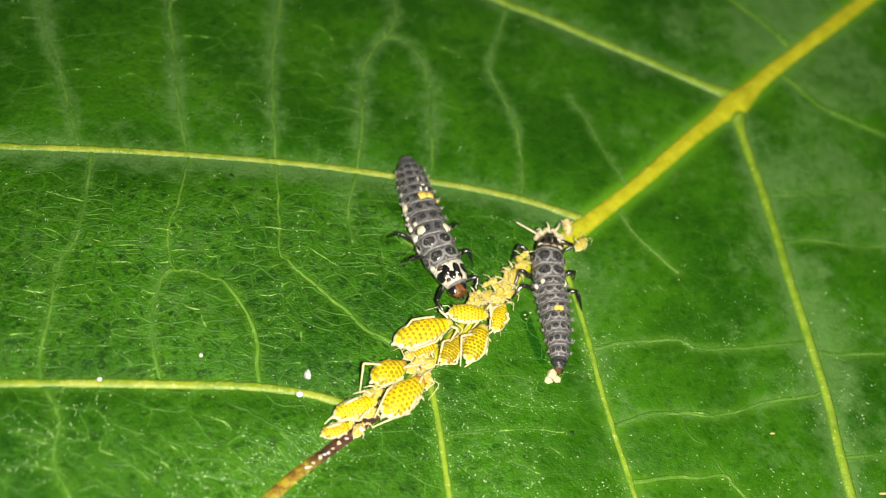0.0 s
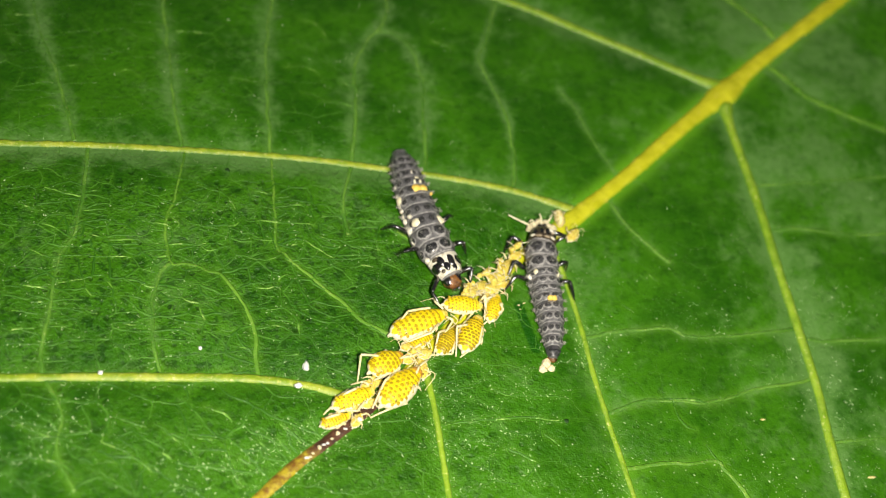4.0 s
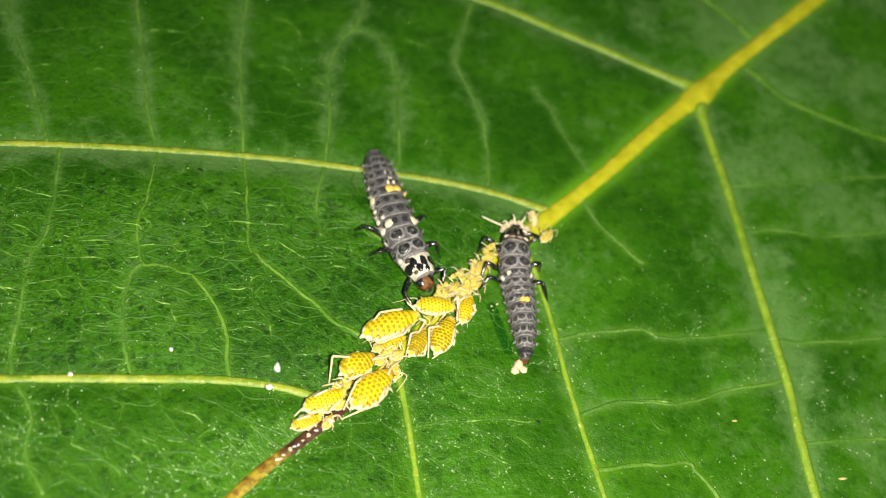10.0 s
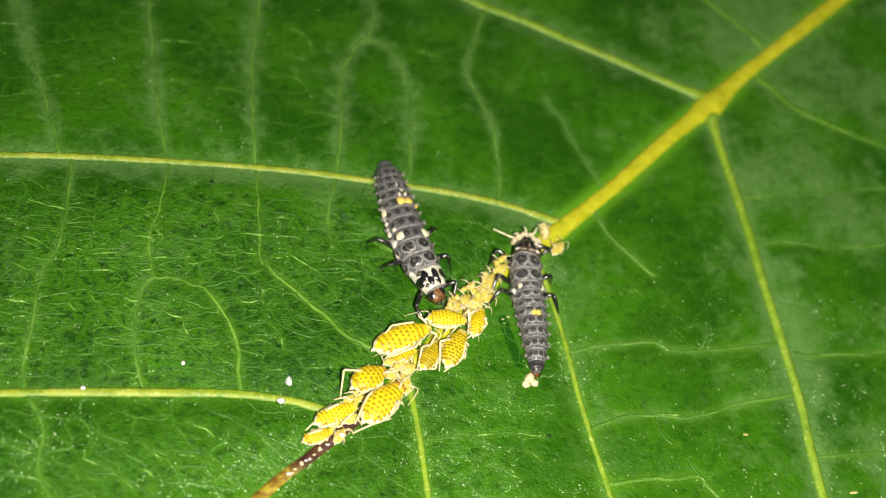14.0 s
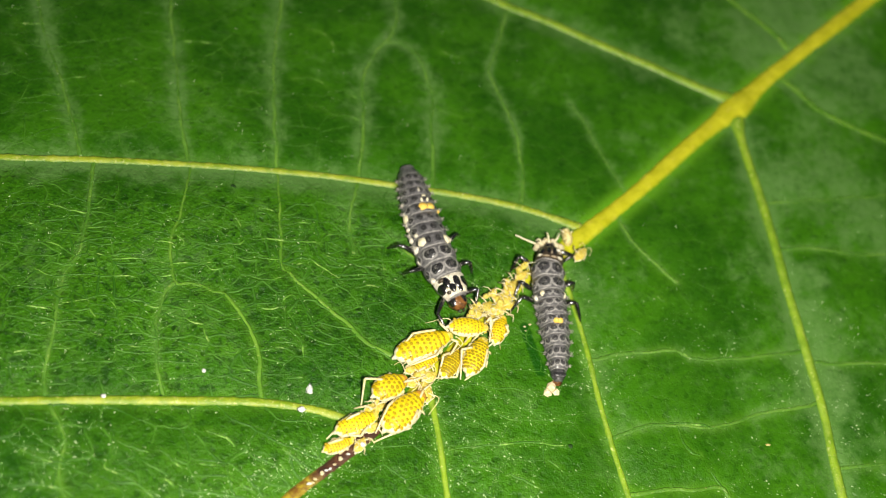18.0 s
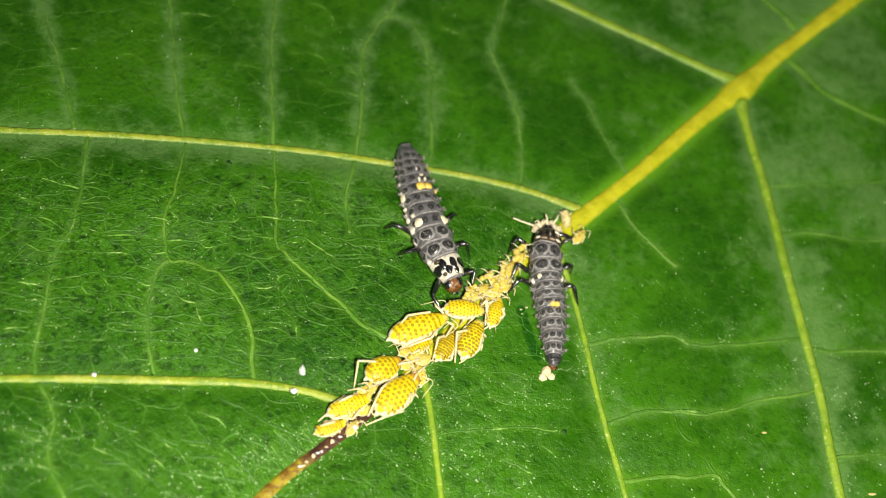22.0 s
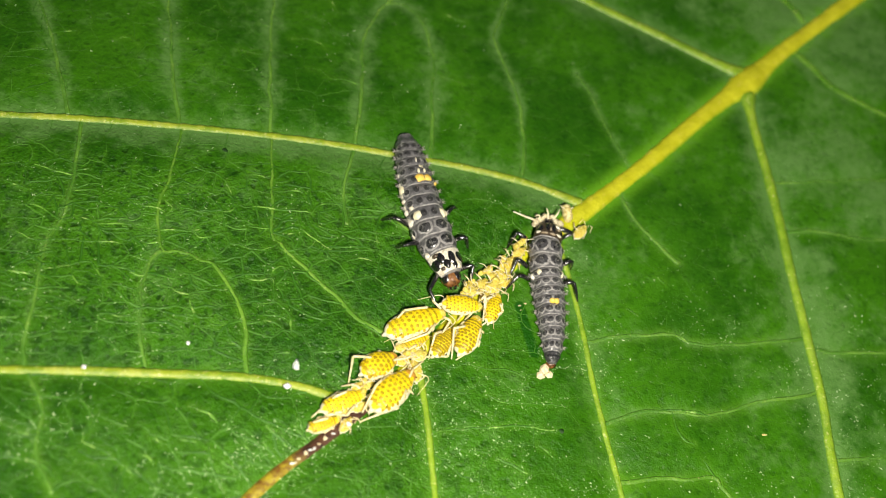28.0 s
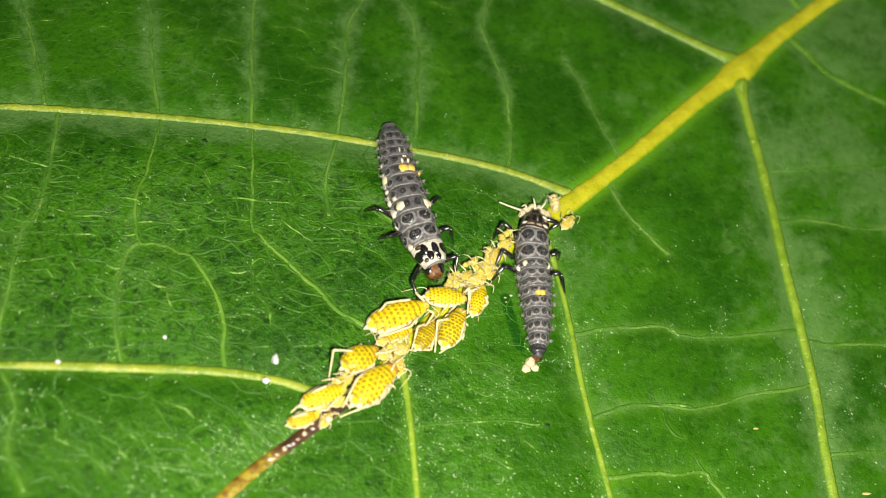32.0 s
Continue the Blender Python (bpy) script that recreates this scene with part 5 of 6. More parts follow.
def aphid(kind, tail, front, width, lift, legs):
    label, across, rows = KINDS[kind]
    count[0] += 1
    seed = 500 + count[0] * 17
    r = np.random.RandomState(seed)
    owner = thing("aphid", label, "aphid", group="aphid colony")
    tail, front = np.array(tail), np.array(front)
    mid = (tail + front) / 2
    settle(owner, (mid[0], mid[1], lie(*mid)))
    length, half = np.linalg.norm(front - tail), width / 2
    d = (front - tail) / length
    side = np.array([-d[1], d[0], 0.0])
    small = kind == "nymph"
    tilt = 0.22 if kind == "round" else 0.06
    high = half * (0.68 if not small else 0.60)

    def skin(t, th, grow=1.0):
        """The body's surface: t from tail to head, th the turn (90: the back)."""
        shape = math.sin(math.pi * min(max(t, 0.0), 1.0) ** 0.88) ** 0.46 if 0 < t < 1 else 0.0
        shape *= 1 - 0.22 * max(0.0, t - 0.6) / 0.4
        rib = 1 + (0.014 if not small else 0.03) * math.sin(t * 56)
        x, y = tail + d * length * t
        z = lie(x, y) + lift + high * 0.55 + tilt * half * (0.5 - t)
        c, s = math.cos(radians(th)), math.sin(radians(th))
        return np.array([x, y, z]) + side * half * shape * c * grow * rib + np.array([0, 0, (high if s > 0 else high * 0.55) * shape * s * grow * rib])

    def outward(t, th):
        e = 1e-3
        u, v = skin(t + e, th) - skin(t - e, th), skin(t, th + 0.5) - skin(t, th - 0.5)
        n = np.cross(u, v)
        n = n / (np.linalg.norm(n) + 1e-12)
        return (n if n @ (skin(t, th) - skin(t, th, 0.5)) > 0 else -n), u

    rings, sides = (40, 28) if not small else (18, 16)
    verts = [skin(0.004 + 0.992 * k / (rings - 1), 360 * j / sides) for k in range(rings) for j in range(sides)]
    faces = [(k * sides + j, k * sides + (j + 1) % sides, (k + 1) * sides + (j + 1) % sides, (k + 1) * sides + j) for k in range(rings - 1) for j in range(sides)]
    faces += [tuple(range(sides))[::-1], tuple(range((rings - 1) * sides, rings * sides))]
    slots = []
    for k in range(rings - 1):
        wave = r.uniform(-2, 2)
        for j in range(sides):
            th, t = 360 * (j + 0.5) / sides, k / (rings - 1)
            low = (36 if kind in ("big", "plain") else 31) + wave + 40 * max(0.0, 1 - t / 0.16) - (14 if t > 0.75 else 0)
            slots.append(1 if (th < low or th > 180 - low) else 0)
    body = limb("body", verts, faces, [M_NYMPH if small else M_APHID, M_WAX], owner, slots=slots + [1, 0])
    if across:
        dots = []
        for row in range(rows):
            t = 0.13 + 0.70 * row / (rows - 1)
            for k in range(across):
                th = 90 + (k - (across - 1) / 2 + (0.25 if row % 2 else -0.25)) * (126 / across) + r.uniform(-2.5, 2.5)
                n, u = outward(t, th)
                size = (0.088 if kind in ("big", "round") else 0.074 if kind == "netted" else 0.052) * r.uniform(0.8, 1.2)
                slant = 0.018 * abs(th - 90) / 60
                dots.append(dome(skin(t - slant, th), n, u, size * 0.84, size * (1.0 if kind == "netted" else 0.84), 0.006, 10, 2, 0.5, row + k))
        part("dots", mesh_from("dots", *joined(dots), M_NETDOT if kind == "netted" else M_DOT), body, "rows of olive dots")
    # Head, eyes and feelers.
    h = skin(0.97, 90, 0.0) - (0, 0, 0.02)
    way = np.array([d[0], d[1], 0.0])
    v, f = dome(h - way * half * 0.15, way * 1.0 + (0, 0, 0.25), side, half * 0.50, half * 0.42, half * 0.34, 12, 4, 0.4, seed)
    skull = limb("head", v, f, M_RUST if kind in ("round", "big") and count[0] > 3 else M_NYMPH, owner)
    for sign in (-1, 1):
        v, f = dome(h + side * sign * half * 0.42 + (0, 0, half * 0.12), side * sign + (0, 0, 0.4), way, 0.035, 0.035, 0.025, 8, 3, 0.4, seed)
        part("eye", mesh_from("eye", v, f, M_EYE), skull)
        root = h + side * sign * half * 0.25 + way * half * 0.25 + (0, 0, half * 0.2)
        bow = root + side * sign * half * 0.8 + way * half * 0.1 + (0, 0, 0.12)
        end = bow + side * sign * half * r.uniform(0.1, 0.5) - way * length * r.uniform(0.15, 0.35) - (0, 0, 0.08)
        line = spline([root, bow, end], 0.06)
        v, f = rope(line, np.linspace(0.014, 0.008, len(line)) if small else np.linspace(0.022, 0.010, len(line)), 6)
        part("feeler", mesh_from("feeler", v, f, M_LEG), skull)
        if not small:
            n, u = outward(0.20, 90 - sign * 40)
            p = skin(0.20, 90 - sign * 40)
            v, f = rope([p - n * 0.02, p + n * 0.06 - way * 0.04, p + n * 0.08 - way * 0.12], [0.035, 0.03, 0.026], 8)
            limb("cornicle", v, f, M_DOT, owner)
    p = skin(0.01, 90, 0.0)
    v, f = rope([p + way * 0.05, p - way * 0.06, p - way * half * 0.30], [half * 0.22, half * 0.16, half * 0.05], 8)
    limb("tail", v, f, M_WAX, owner)
    # Legs: those that can be seen, and the rest tucked under the body.
    lines = [[over(q) for q in leg] for leg in legs]
    for n in range(6 - len(legs)):
        sign, t = (-1 if n % 2 else 1), (0.72, 0.50, 0.32)[n // 2]
        a = skin(t, 0, 0.6) if sign > 0 else skin(t, 180, 0.6)
        b = a + side * sign * half * 0.35 + (0, 0, 0.02)
        c = b + side * sign * half * 0.15 - way * half * r.uniform(-0.1, 0.5)
        c[2] = lie(c[0], c[1]) + 0.18
        lines.append([a, b, c])
    for a, b, c in lines:
        thick = 0.027 if small else 0.050
        v, f = rope(spline([a, (a + b) / 2 + (0, 0, 0.03), b], 0.08), thick, 8)
        leg = limb("leg", v, f, M_LEG, owner)
        line = spline([b, (b + c) / 2 + (0, 0, 0.03), c], 0.08)
        v, f = rope(line, np.linspace(thick * 0.95, thick * 0.6, len(line)), 8)
        part("shin", mesh_from("shin", v, f, M_LEG), leg)
    return owner


aphid('big', (-2.84, -3.84), (-0.46, -2.76), 1.12, 0.12, [[(-1.19, -2.76, 0.70), (-2.11, -2.96, 0.75), (-2.92, -3.87, 0.15)], [(-0.89, -3.38, 0.50), (-1.22, -3.83, 0.60), (-2.45, -4.25, 0.25)], [(-0.65, -2.75, 0.60), (-0.94, -2.50, 0.70), (-0.96, -2.19, 0.40)], [(-0.55, -3.06, 0.50), (-0.29, -3.21, 0.50), (-1.06, -4.35, 0.20)]])
aphid('plain', (-0.65, -2.61), (0.97, -2.60), 0.84, 0.55, [[(0.49, -2.85, 0.60), (-0.01, -2.91, 0.80), (-0.58, -2.75, 0.60)], [(0.94, -2.37, 0.80), (1.10, -2.20, 0.90), (1.03, -3.13, 0.40)]])
aphid('slim', (1.23, -3.20), (1.75, -1.88), 0.68, 0.25, [[(1.74, -2.43, 0.60), (1.82, -2.74, 0.60), (0.92, -3.27, 0.15)], [(1.45, -2.12, 0.60), (1.17, -2.29, 0.70), (1.07, -2.95, 0.30)]])
aphid('netted', (-0.01, -4.53), (0.87, -2.89), 0.98, 0.12, [[(0.88, -3.49, 0.50), (0.65, -4.25, 0.50), (-0.24, -4.79, 0.08)], [(0.26, -3.45, 0.60), (-0.23, -3.65, 0.80), (-0.29, -4.69, 0.15)]])
aphid('netted', (-1.03, -4.65), (-0.12, -3.42), 0.76, 0.12, [[(-0.66, -3.68, 0.50), (-0.97, -3.88, 0.70), (-1.17, -4.61, 0.20)], [(-0.30, -4.05, 0.40), (-0.46, -4.64, 0.30), (-1.30, -4.64, 0.15)]])
aphid('plain', (-2.27, -4.47), (-1.12, -3.75), 0.52, 0.12, [[(-1.41, -3.75, 0.40), (-1.78, -3.90, 0.50), (-2.44, -4.18, 0.20)], [(-1.68, -4.26, 0.40), (-1.93, -4.46, 0.40), (-2.12, -4.48, 0.10)]])
aphid('round', (-3.81, -5.53), (-2.47, -4.68), 1.06, 0.12, [[(-3.43, -4.92, 0.60), (-4.15, -5.02, 0.90), (-4.28, -5.86, 0.05)], [(-3.00, -5.60, 0.50), (-3.38, -5.75, 0.50), (-3.67, -5.83, 0.10)], [(-2.59, -4.96, 0.50), (-2.22, -4.92, 0.60), (-1.64, -4.61, 0.30)]])
aphid('big', (-3.49, -6.95), (-1.86, -5.35), 1.22, 0.12, [[(-2.18, -6.16, 0.60), (-2.31, -6.49, 0.70), (-2.65, -6.72, 0.10)], [(-2.46, -6.80, 0.30), (-3.14, -7.06, 0.35), (-3.91, -7.33, 0.05)], [(-3.07, -5.79, 0.60), (-3.33, -6.11, 0.80), (-3.83, -7.05, 0.30)], [(-2.08, -5.73, 0.50), (-1.86, -5.29, 0.50), (-1.42, -4.86, 0.20)]])
aphid('plain', (-5.33, -7.02), (-3.69, -6.25), 0.82, 0.12, [[(-4.40, -6.33, 0.60), (-4.84, -6.53, 0.50), (-5.74, -7.29, 0.05)], [(-4.11, -6.83, 0.50), (-4.41, -7.23, 0.50), (-5.06, -7.11, 0.20)], [(-3.91, -6.14, 0.50), (-4.11, -6.00, 0.50), (-4.55, -5.96, 0.10)]])
aphid('plain', (-5.81, -7.75), (-4.66, -7.28), 0.58, 0.1, [[(-5.09, -7.33, 0.40), (-5.52, -7.47, 0.40), (-5.82, -7.54, 0.10)], [(-4.89, -7.61, 0.30), (-5.15, -7.80, 0.30), (-5.51, -7.80, 0.05)]])
aphid('nymph', (-4.62, -7.80), (-4.23, -7.19), 0.38, 0.12, [[(-4.42, -7.56, 0.30), (-4.26, -7.68, 0.30), (-4.29, -7.81, 0.10)], [(-4.28, -7.33, 0.30), (-4.01, -7.26, 0.30), (-3.87, -7.39, 0.10)]])
aphid('nymph', (-4.20, -6.11), (-3.31, -5.81), 0.42, 0.12, [[(-3.68, -5.72, 0.30), (-3.90, -5.67, 0.30), (-4.05, -5.69, 0.10)]])
aphid('nymph', (-1.72, -5.74), (-1.76, -4.76), 0.51, 0.12, [[(-1.56, -5.40, 0.30), (-1.41, -5.52, 0.30), (-1.81, -5.78, 0.05)], [(-1.93, -5.20, 0.40), (-2.07, -5.40, 0.30), (-1.99, -5.80, 0.10)]])
aphid('nymph', (-1.81, -4.78), (-1.26, -4.47), 0.47, 0.15, [[(-1.49, -4.70, 0.30), (-1.74, -4.83, 0.40), (-1.98, -4.62, 0.20)], [(-1.37, -4.45, 0.40), (-1.47, -4.25, 0.50), (-1.59, -4.11, 0.30)]])
aphid('nymph', (0.79, -1.88), (1.34, -1.23), 0.51, 0.2, [[(1.09, -1.34, 0.50), (0.90, -1.18, 0.60), (0.82, -0.87, 0.20)], [(1.25, -1.60, 0.50), (1.47, -1.70, 0.50), (1.38, -1.98, 0.30)], [(0.93, -1.51, 0.50), (0.70, -1.46, 0.50), (0.53, -1.52, 0.30)]])
aphid('nymph', (1.22, -1.74), (1.92, -1.50), 0.52, 0.25, [[(1.66, -1.70, 0.50), (1.86, -1.85, 0.60), (2.18, -1.86, 0.20)], [(1.46, -1.38, 0.50), (1.33, -1.17, 0.60), (1.30, -0.81, 0.20)], [(1.78, -1.37, 0.60), (1.72, -1.11, 0.60), (1.53, -0.80, 0.30)]])
aphid('nymph', (1.55, -1.35), (2.20, -0.80), 0.62, 0.25, [[(1.83, -0.78, 0.50), (1.57, -0.73, 0.60), (1.52, -0.64, 0.20)], [(2.13, -1.04, 0.50), (2.36, -1.14, 0.50), (2.39, -1.31, 0.20)], [(2.00, -0.78, 0.60), (1.87, -0.56, 0.70), (1.73, -0.30, 0.30)]])
aphid('nymph', (1.92, -0.99), (2.56, -0.21), 0.56, 0.3, [[(2.14, -0.45, 0.60), (1.89, -0.34, 0.70), (1.88, -0.24, 0.30)], [(2.46, -0.54, 0.60), (2.65, -0.59, 0.60), (2.76, -0.71, 0.20)], [(2.31, -0.28, 0.60), (2.17, -0.06, 0.70), (2.14, 0.21, 0.30)]])
aphid('nymph', (0.37, -2.02), (0.93, -1.69), 0.39, 0.35, [[(0.55, -1.78, 0.60), (0.35, -1.73, 0.70), (0.34, -1.42, 0.40)], [(0.82, -1.88, 0.60), (0.99, -2.06, 0.60), (1.17, -2.03, 0.40)]])
aphid('nymph', (-4.17, -6.96), (-3.59, -6.58), 0.36, 0.12, [[(-3.77, -6.81, 0.30), (-3.61, -6.98, 0.30), (-3.55, -7.06, 0.10)], [(-3.92, -6.63, 0.30), (-4.05, -6.53, 0.30), (-4.20, -6.50, 0.10)]])
aphid('nymph', (-2.42, -5.05), (-1.95, -4.75), 0.37, 0.2, [[(-2.13, -4.96, 0.40), (-1.96, -5.05, 0.40), (-2.04, -5.21, 0.20)], [(-2.20, -4.71, 0.40), (-2.34, -4.61, 0.50), (-2.46, -4.43, 0.20)]])
aphid('nymph', (5.19, 0.78), (5.74, 1.42), 0.44, 0.35, [[(5.54, 1.02, 0.45), (5.32, 0.96, 0.45), (4.78, 1.08, 0.30)], [(5.39, 1.10, 0.50), (5.21, 1.26, 0.50), (5.26, 1.61, 0.30)]])
aphid('nymph', (0.96, -2.24), (1.48, -1.86), 0.38, 0.3, [[(1.26, -1.87, 0.50), (1.06, -1.82, 0.60), (0.93, -1.78, 0.30)], [(1.39, -1.97, 0.50), (1.57, -2.07, 0.50), (1.52, -2.14, 0.20)]])
aphid('nymph', (1.86, -1.56), (2.34, -1.17), 0.34, 0.25, [[(2.05, -1.26, 0.50), (1.91, -1.10, 0.60), (1.75, -0.90, 0.30)], [(2.22, -1.42, 0.50), (2.43, -1.47, 0.40), (2.42, -1.64, 0.10)]])
aphid('nymph', (2.46, -0.22), (3.06, 0.24), 0.39, 0.3, [[(2.72, 0.12, 0.50), (2.57, 0.28, 0.60), (2.50, 0.39, 0.30)], [(2.96, 0.07, 0.50), (3.19, 0.02, 0.50), (3.35, -0.03, 0.20)]])
aphid('nymph', (-2.51, -4.49), (-1.99, -4.23), 0.33, 0.25, [[(-2.26, -4.26, 0.50), (-2.44, -4.16, 0.60), (-2.57, -4.13, 0.20)], [(-2.14, -4.41, 0.50), (-1.96, -4.51, 0.40), (-2.03, -4.62, 0.20)]])
aphid('nymph', (0.45, -1.41), (0.78, -1.83), 0.33, 0.3, [[(0.60, -1.46, 0.50), (0.46, -1.30, 0.60), (0.42, -0.99, 0.20)]])


# ---- scraps, crumbs and grains ----
def scrap(name, label, category, x, y, z, size, material, seed, stretch=(1, 1, 0.7), group=""):
    """A small uneven crumb lying at a height over the sheet."""
    owner_z = lie(x, y) + z
    r = np.random.RandomState(seed)
    verts, faces, sides, rings = [], [], 9, 5
    for k in range(rings):
        t = math.pi * (0.08 + 0.84 * k / (rings - 1))
        for j in range(sides):
            a, w = 2 * math.pi * j / sides, size * r.uniform(0.7, 1.2)
            verts.append((w * math.sin(t) * math.cos(a) * stretch[0], w * math.sin(t) * math.sin(a) * stretch[1], w * math.cos(t) * stretch[2]))
    faces = [(k * sides + j, (k + 1) * sides + j, (k + 1) * sides + (j + 1) % sides, k * sides + (j + 1) % sides) for k in range(rings - 1) for j in range(sides)]
    faces += [tuple(range(sides)), tuple(range((rings - 1) * sides, rings * sides))[::-1]]
    ob = new(name, mesh_from(name, verts, faces, material))
    ob.location = (x * MM, y * MM, owner_z * MM)
    return tagged(ob, label, category, group)


M_SHED = plain("shed_white", (0.78, 0.78, 0.76), (0.86, 0.86, 0.85), 0.1, 0.6, 0.02)
M_FLAKE = plain("shed_translucent", (0.50, 0.56, 0.48), (0.84, 0.85, 0.83), 0.16, 0.5, 0.03)
M_TAN = plain("crumb_tan", (0.72, 0.56, 0.30), (0.86, 0.76, 0.54), 0.1, 0.55, 0.02)
M_SPECK = plain("speck_dark", (0.006, 0.030, 0.002), (0.012, 0.05, 0.004), 0.1, 0.5, 0.01)
M_GRAIN_GLINT = plain("grain_glint", (0.30, 0.50, 0.20), (0.68, 0.82, 0.52), 0.5, 0.25, 0.003)


def on_blade(x, y, extra):
    return top(x, y) - lie(x, y) + extra


scrap("crumb", "small white crumb of shed skin on the blade", "crumb", -6.20, -5.20, on_blade(-6.20, -5.20, 0.05), 0.19, M_FLAKE, 13, (0.75, 1.35, 0.4))
scrap("crumb", "small white crumb of shed skin on a vein", "crumb", -6.55, -6.05, 0.18, 0.15, M_SHED, 2, (1.2, 0.9, 0.6))
scrap("crumb", "tiny white crumb on the blade", "crumb", -10.11, -4.50, on_blade(-10.11, -4.5, 0.03), 0.09, M_SHED, 3)
scrap("crumb", "tiny white crumb on a vein", "crumb", -13.66, -5.60, 0.14, 0.10, M_SHED, 4)
scrap("crumb", "small tan flake on the blade", "crumb", 12.20, -7.39, on_blade(12.2, -7.39, 0.02), 0.10, M_HUSK, 5, (1.4, 0.5, 0.4))
scrap("crumb", "pale flake near the edge of view on the blade", "crumb", 16.44, -9.90, on_blade(16.44, -9.9, 0.02), 0.11, M_HUSK, 6, (1.7, 0.5, 0.3))
scrap("crumb", "pale crumb on the brown midrib", "crumb", -5.20, -8.05, 0.24, 0.09, M_TAN, 7)
scrap("crumb", "pale crumb beside the aphids", "crumb", -4.34, -7.49, 0.26, 0.11, M_SHED, 8)
scrap("crumb", "pale crumb on the brown midrib", "crumb", -5.9, -8.62, 0.24, 0.08, M_TAN, 9)
scrap("crumb", "pale crumb on the brown midrib", "crumb", -5.6, -8.45, 0.24, 0.06, M_SHED, 10)
for n, (x, y, size) in enumerate(((-6.15, -8.84, 0.06), (-6.38, -9.02, 0.07), (-5.42, -8.26, 0.05), (-5.74, -8.50, 0.06), (-6.25, -8.98, 0.05), (-4.9, -7.85, 0.06))):
    scrap("crumb", "pale flake stuck to the brown midrib", "crumb", x, y, 0.20, size, M_SHED if n % 2 else M_TAN, 30 + n, (1.5, 0.8, 0.7))
for n, (x, y, size) in enumerate(((2.62, -2.30, 0.045), (2.86, -2.20, 0.04), (2.64, -2.49, 0.03))):
    scrap("crumb", "pale shed scrap on the blade beside a larva", "crumb", x, y, on_blade(x, y, 0.03), size, M_TAN, 110 + n, (1.5, 0.8, 0.5))
for n, (x, y) in enumerate(((-11.67, -5.55), (3.77, -7.52), (-8.92, 4.09))):
    scrap("speck", "dark green sunken speck on the blade", "speck", x, y, on_blade(x, y, 0.0), 0.11, M_SPECK, 60 + n, (1.2, 1.0, 0.15), "dark specks")
# The tan lump behind the second larva's tail: three grains stuck together.
lump = thing("dropping", "tan crumbly dropping behind a larva's tail", "dropping")
settle(lump, (3.33, -5.12, lie(3.33, -5.12)))
for n, (dx, dy, dz, size, lean) in enumerate(((0.02, 0.14, 0.24, 0.23, 0.3), (-0.15, -0.13, 0.20, 0.21, 1.4), (0.18, -0.10, 0.19, 0.19, 2.3))):
    r, verts = np.random.RandomState(90 + n), []
    for k in range(5):
        t = math.pi * (0.10 + 0.80 * k / 4)
        for j in range(6):
            a, w = 2 * math.pi * j / 6 + lean, size * r.uniform(0.78, 1.12)
            verts.append((3.33 + dx + w * math.sin(t) * math.cos(a), -5.12 + dy + w * math.sin(t) * math.sin(a), lie(3.33 + dx, -5.12 + dy) + dz + 0.9 * w * math.cos(t)))
    faces = [(k * 6 + j, (k + 1) * 6 + j, (k + 1) * 6 + (j + 1) % 6, k * 6 + (j + 1) % 6) for k in range(4) for j in range(6)] + [tuple(range(6)), tuple(range(24, 30))[::-1]]
    ob = limb("grain", verts, faces, M_TAN, lump)
    ob.data.polygons.foreach_set("use_smooth", [False] * len(ob.data.polygons))

# The half-eaten aphid in the second larva's jaws.
prey = thing("eaten_aphid", "half-eaten pale aphid husk held in a larva's jaws", "aphid")
settle(prey, (4.02, 1.55, lie(4.02, 1.55)))
lumps = [dome(over((3.60 + 0.105 * k, 1.66 + 0.07 * math.sin(k * 2.1) - 0.010 * (k - 5) ** 2, 0.36 + 0.07 * math.cos(k * 1.7))), (0.3 * math.sin(k * 3.1), 0.25, 1.0), (1.0, 0.4 * math.cos(k * 2.3), 0), 0.17, 0.14, 0.20, 9, 3, 0.5, k) for k in range(11)]
limb("husk", *joined(lumps), M_PALE, prey)
for pts in ([(4.11, 1.57, 0.55), (4.09, 1.78, 0.70), (4.05, 1.98, 0.72)], [(4.33, 1.58, 0.55), (4.49, 1.75, 0.70), (4.65, 2.04, 0.60)], [(3.8, 1.5, 0.5), (3.72, 1.7, 0.6), (3.6, 1.72, 0.45)]):
    line = spline([over(p) for p in pts], 0.06)
    limb("leg", *rope(line, np.linspace(0.05, 0.03, len(line)), 8), M_WAX, prey)
line = spline([over(p) for p in ((3.62, 1.49, 0.50), (3.10, 1.67, 0.60), (2.69, 1.89, 0.60))], 0.06)
feeler_pivot = tuple(over((3.62, 1.49, 0.50)))
feeler = hinged("feeler", *rope(line, np.linspace(0.05, 0.032, len(line)), 8), M_WAX, prey, feeler_pivot, "long white feeler")

shell = thing("shed_skin", "empty tan aphid skin stuck to the midrib", "aphid skin")
settle(shell, (5.04, 1.98, lie(5.04, 1.98)))
lumps = [dome(over((5.00 + 0.02 * k, 2.25 - 0.14 * k, 0.36 + 0.04 * math.sin(k * 1.3))), (0, 0, 1.0), (0.1, 1.0, 0), 0.20, 0.24 - 0.03 * abs(k - 1.5), 0.20, 12, 4, 0.6, 40 + k) for k in range(4)]
limb("skin", *joined(lumps), M_HUSK, shell)
for sign in (-1, 1):
    line = [over((5.02, 2.1, 0.42)), over((5.02 + sign * 0.22, 2.2, 0.5)), over((5.02 + sign * 0.3, 2.42, 0.3))]
    limb("leg", *rope(line, [0.03, 0.028, 0.015], 6), M_WAX, shell)

